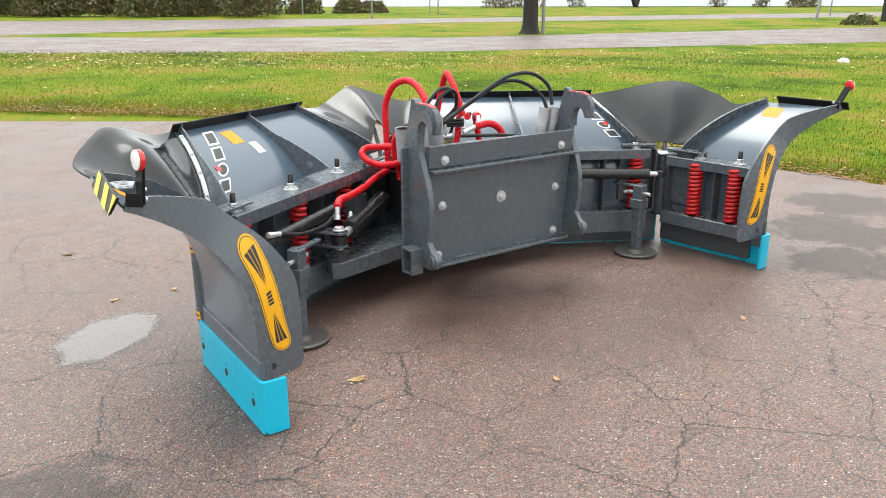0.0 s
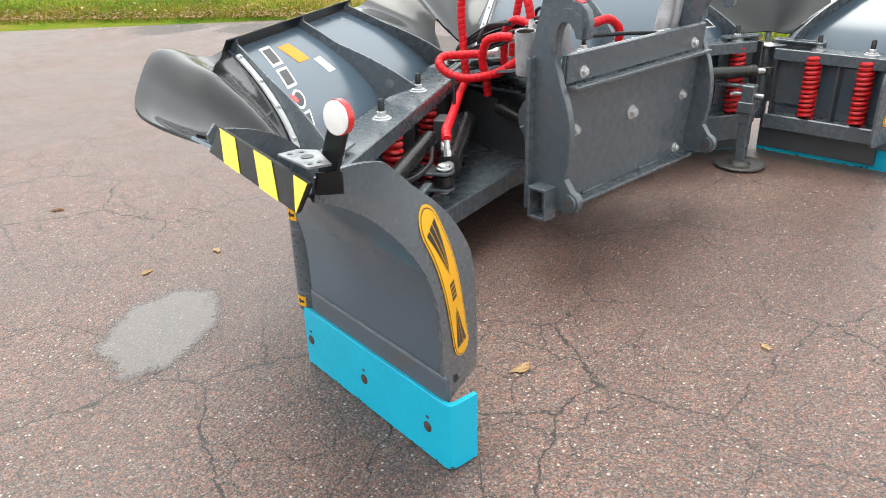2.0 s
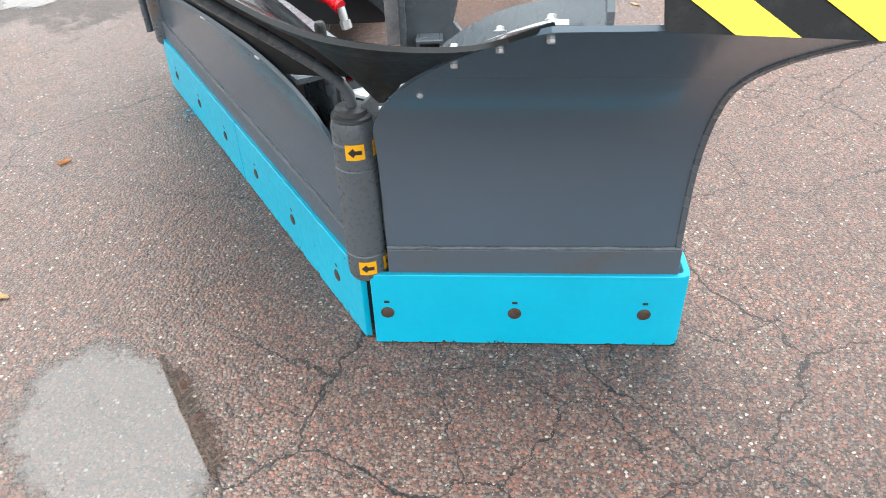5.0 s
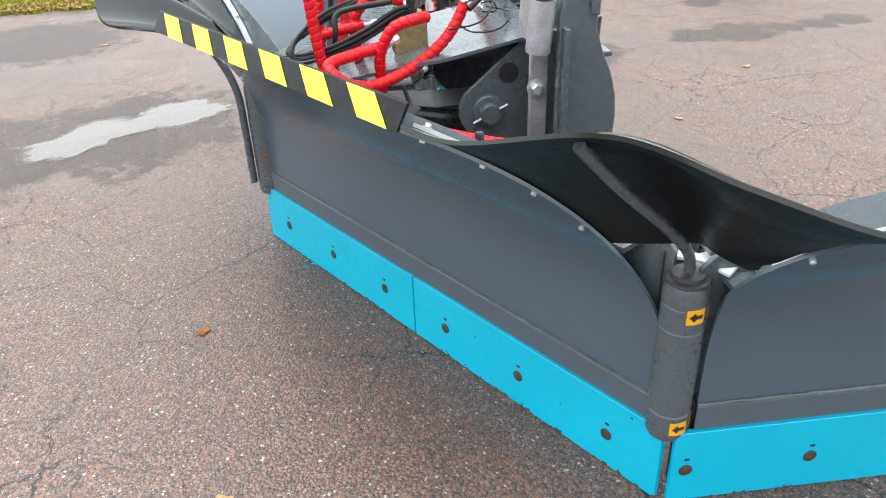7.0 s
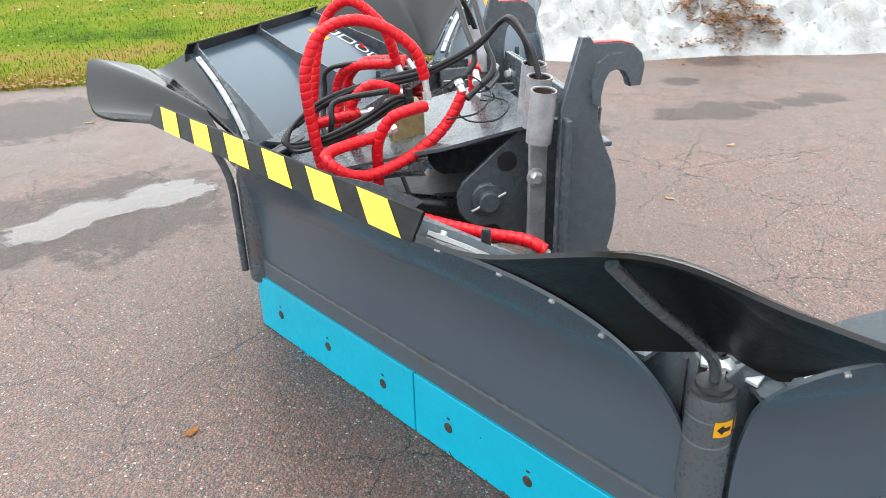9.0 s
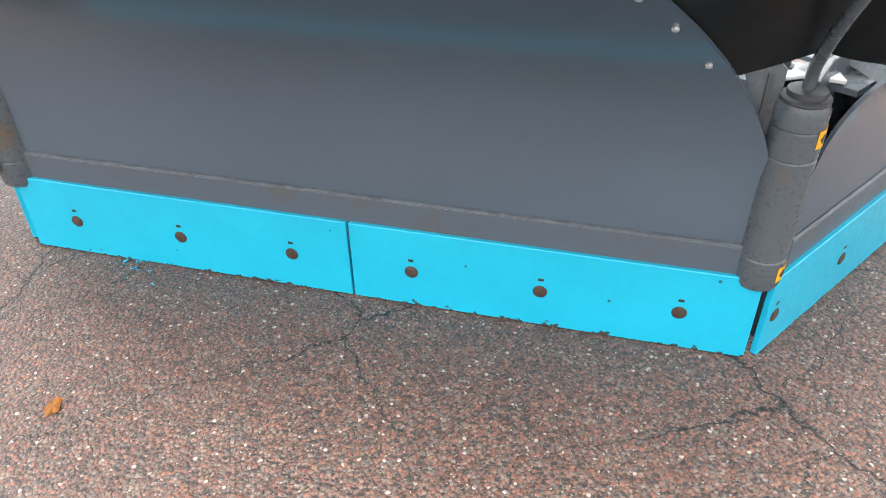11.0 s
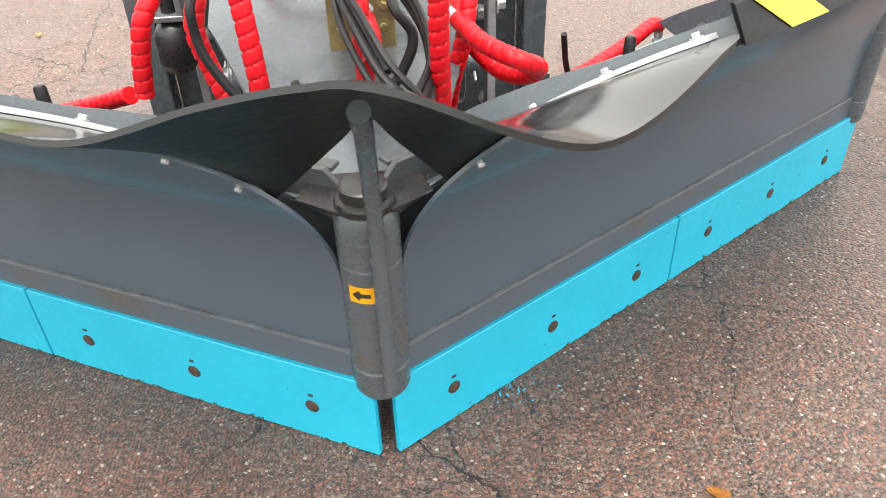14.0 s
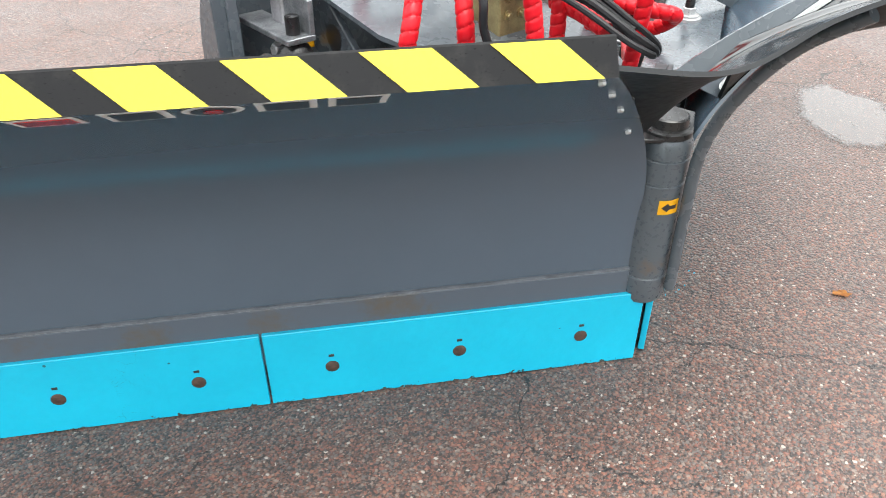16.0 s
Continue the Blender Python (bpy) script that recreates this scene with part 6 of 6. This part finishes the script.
scatter("edge_debris", 8000, edge_dirt, LEAF_BROWN, 0.024, "dead leaves along the asphalt edge", "leaves", False, 8)


# ---- old snow heap ----
def snow_heap():
    bm, rows = bmesh.new(), []
    nx, ny = 110, 180
    for i in range(nx + 1):
        row = []
        for j in range(ny + 1):
            x, y = 4.0 + 4.8 * i / nx, -8.0 + 8.2 * j / ny
            near = x - (4.35 + 0.55 * max(0.0, (y + 2.6) / 2.4) ** 2 + 0.12 * math.sin(2.3 * y))
            rise = min(near, 8.8 - x, 0.15 - y + 0.1 * math.sin(5 * x), y + 8.0)
            h = 0.95 * (1 - math.exp(-1.25 * max(0.0, rise)))
            h *= 0.85 + 0.45 * noise.noise(Vector((x * 0.9, y * 0.9, 0)))
            h += (0.17 * noise.noise(Vector((x * 3.1, y * 3.1, 2))) + 0.12 * noise.noise(Vector((x * 8, y * 8, 4))) + 0.075 * noise.noise(Vector((x * 17, y * 17, 4)))) * min(1, max(0.0, rise) * 3)
            row.append(bm.verts.new((x, y, h if rise > 0 else -0.03)))
        rows.append(row)
    for p, q in zip(rows, rows[1:]):
        for j in range(ny):
            bm.faces.new((p[j], p[j + 1], q[j + 1], q[j]))
    ob = part("snow_bank", bm, SNOW)
    return tagged(ob, "dirty bank of old snow with leaves at the asphalt edge", "snow bank")


heap = snow_heap()
tops = [v.co.copy() for v in heap.data.vertices if v.co.z > 0.03]


patch = [p for p in tops if math.hypot(p.x - 4.85, 1.1 * (p.y + 2.2)) < 0.34 + 0.42 * noise.noise(Vector((p.x * 3.3, p.y * 3.3, 0))) + 0.2 * noise.noise(Vector((p.x * 9, p.y * 9, 5)))]


def on_heap(rng):
    p = rng.choice(patch if rng.random() < 0.55 else tops)
    return p + Vector((rng.gauss(0, 0.05), rng.gauss(0, 0.05), rng.uniform(-0.01, 0.03)))


scatter("heap_leaves", 5600, on_heap, LEAF_BROWN, 0.018, "brown leaves lying on the old snow", "leaves", False, 9)
scatter("yellow_heap_leaves", 900, on_heap, LEAF_ORANGE, 0.02, "yellow leaves lying on the old snow", "leaves", False, 14)
scatter("ground_leaves", 220, lambda g: Vector((4.45 + g.gauss(0, 0.22), -1.9 + g.gauss(0, 0.5), -0.004)), LEAF_BROWN, 0.018, "brown leaves on asphalt before the snow", "leaves", False, 15)


# ---- trees, bushes and posts beyond the car park ----
def limb(bm, a, way, length, r, rng, depth):
    """A bent tapering branch that forks."""
    a, way = Vector(a), Vector(way).normalized()
    line = [a]
    for _ in range(4):
        way = (way + Vector((rng.uniform(-0.22, 0.22), rng.uniform(-0.22, 0.22), rng.uniform(-0.05, 0.16)))).normalized()
        line.append(line[-1] + way * length / 4)
    n = len(line) - 1
    sweep(bm, line, lambda i, _: r * (1 - 0.55 * i / n), 7 if r > 0.04 else 3, False)
    if depth:
        for k in range(3):
            side = Vector((rng.uniform(-1, 1), rng.uniform(-1, 1), rng.uniform(0.2, 1.0)))
            limb(bm, line[2 + k % 3], way * 0.7 + side, length * rng.uniform(0.5, 0.75), r * 0.5, rng, depth - 1)


def tree(x, f, r, height, seed, stems=1, label="bare dark-barked tree beside the road"):
    p = land(x, f, -0.05)
    rng = random.Random(seed)
    root = new("tree")
    root.location = p
    tagged(root, label, "tree")
    bpy.context.view_layer.update()
    for s in range(stems):
        bm = bmesh.new()
        lean = Vector((0.35 * (s - (stems - 1) / 2), 0.1 * s, 1)).normalized()
        line = [p + lean * height * t + Vector((0.12 * math.sin(3 * t + seed), 0.1 * math.cos(4 * t), 0)) for t in (0, 0.02, 0.06, 0.2, 0.4, 0.6)]
        flare = (1.45, 1.15, 1.0, 0.92, 0.8, 0.6)
        sweep(bm, line, lambda i, a: r * flare[i] * (1 + 0.13 * math.sin(5 * a + i)), 16)
        part("trunk", bm, BARK, root)
        bm = bmesh.new()
        for k in range(8):
            limb(bm, line[-1 - k % 3], (rng.uniform(-1, 1), rng.uniform(-1, 1), rng.uniform(0.3, 1)), height * 0.35, r * 0.4, rng, 2)
        part("crown", bm, TWIG, root, "bare autumn branches")
    return root


tree(3.79, 35.8, 0.34, 9.0, 2)
tree(28.7, 51.0, 0.42, 8.0, 5, 2)
tree(22.9, 96.0, 0.26, 7.0, 7, 5)


def bush(x, f, wide, height, seed, leafy=0.5):
    p = land(x, f, -0.05)
    rng = random.Random(seed)
    root = new("bush")
    root.location = p
    tagged(root, "tangled autumn bush with thinning leaves" if leafy > 0.3 else "bare brown bush on the shore", "bush", "bushes by the shore")
    bpy.context.view_layer.update()
    bm = bmesh.new()
    for _ in range(14):
        q = p + Vector((rng.uniform(-wide, wide) * 0.6, rng.uniform(-wide, wide) * 0.4, 0))
        limb(bm, q, (rng.uniform(-0.6, 0.6), rng.uniform(-0.6, 0.6), 1), height * rng.uniform(0.5, 0.8), 0.035, rng, 2)
    tagged(part("brushwood", bm, TWIG, root), kind="stuff")
    verts, faces = [], []
    for _ in range(int(6500 * leafy)):
        t, u = rng.uniform(0, 6.28), rng.random()
        rad = wide * math.sqrt(rng.random()) * (1.1 - 0.5 * u)
        c = p + Vector((rad * math.cos(t), rad * math.sin(t) * 0.7, height * (0.05 + 0.95 * u) * rng.uniform(0.75, 1.05)))
        s = rng.uniform(0.07, 0.2)
        n = len(verts)
        for _k in range(4):
            verts.append(c + Vector((rng.uniform(-s, s), rng.uniform(-s, s), rng.uniform(-s, s))))
        faces += [(n, n + 1, n + 2), (n, n + 2, n + 3)]
    if faces:
        me = bpy.data.meshes.new("foliage")
        me.from_pydata(verts, [], faces)
        me.materials.append(BUSH)
        child("foliage", me, root)


for i in range(13):
    bush(-46 + i * 2.6, 60 + (i % 3) * 1.5, 2.3, 3.4 + (i * 7 % 5) * 0.4, 20 + i, 0.8)
for i, (x, f, w, h, leafy) in enumerate(((-17, 66, 1.8, 2.6, 0.15), (-14.6, 67, 2.0, 2.8, 0.15), (-12.0, 68, 1.6, 2.2, 0.25), (-8.5, 70, 1.6, 1.2, 0.5), (-6.5, 71, 1.4, 1.0, 0.5), (6.0, 92, 2.2, 2.0, 0.1),
                                         (9.0, 93, 2.5, 2.4, 0.1), (16.0, 98, 1.4, 2.0, 0.05), (33.0, 97, 1.4, 2.4, 0.05), (38.0, 96, 1.3, 2.2, 0.05), (43.0, 96, 2.6, 1.8, 0.2), (24.0, 46, 1.2, 0.5, 0.2), (27.0, 45.5, 1.6, 0.6, 0.3))):
    bush(x, f, w, h, 50 + i, leafy)


def post(x, f, height, r, lean=0.0, board=False):
    p = land(x, f, -0.05)
    bm = bmesh.new()
    rod(bm, p, p + Vector((lean, 0, height)), r, 10)
    lathe(bm, p + Vector((lean, 0, height)), (0, 0, 1), [(0, r), (0.02, r * 0.7), (0.03, 0.0)], 10)
    ob = part("post", bm, STEM)
    tagged(ob, "thin grey metal post on the grass", "post", "posts by the roads")
    if board:
        bm = bmesh.new()
        q = p + Vector((0, 0, height))
        prism(bm, [(-0.3, -0.5), (0.3, -0.5), (0.3, 0.0), (-0.3, 0.0)], -0.015, 0.015, lambda a, b, c: q + RIGHT * a + AHEAD * (c - r - 0.02) + Vector((0, 0, b)), 0.003)
        part("sign_board", bm, STEM, ob)


post(-5.2, 55.5, 4.0, 0.06)
post(-11.6, 64.0, 3.5, 0.06)
post(-1.4, 68.0, 3.5, 0.05)
post(-0.7, 68.0, 3.5, 0.05)
post(4.45, 36.2, 3.2, 0.08, 0.0, True)
post(24.5, 52.5, 3.5, 0.09, 0.6)
post(30.0, 62.0, 3.0, 0.05)

# scrap of white plastic on the grass
bm = bmesh.new()
bmesh.ops.create_icosphere(bm, subdivisions=3, radius=0.12)
for v in bm.verts:
    k = 1 + 0.45 * noise.noise(v.co * 9) + 0.2 * noise.noise(v.co * 25)
    v.co = Vector((v.co.x * k * 1.3, v.co.y * k, abs(v.co.z) * k * 0.9))
scrap = part("plastic_bag", bm, BAG)
scrap.matrix_world = Matrix.Translation(land(10.3, 20.2, -0.02))
tagged(scrap, "crumpled white plastic bag lying on the grass", "plastic bag")


# flakes of blue paint scraped onto the asphalt by the cutting edge
scatter("blue_paint_flakes", 70, lambda g: Vector((-0.17 + g.gauss(0, 0.05), 1.92 + g.gauss(0, 0.022), -0.008)), BLUE, 0.0045, "blue paint scraped onto wet asphalt", "paint flakes", False, 12)
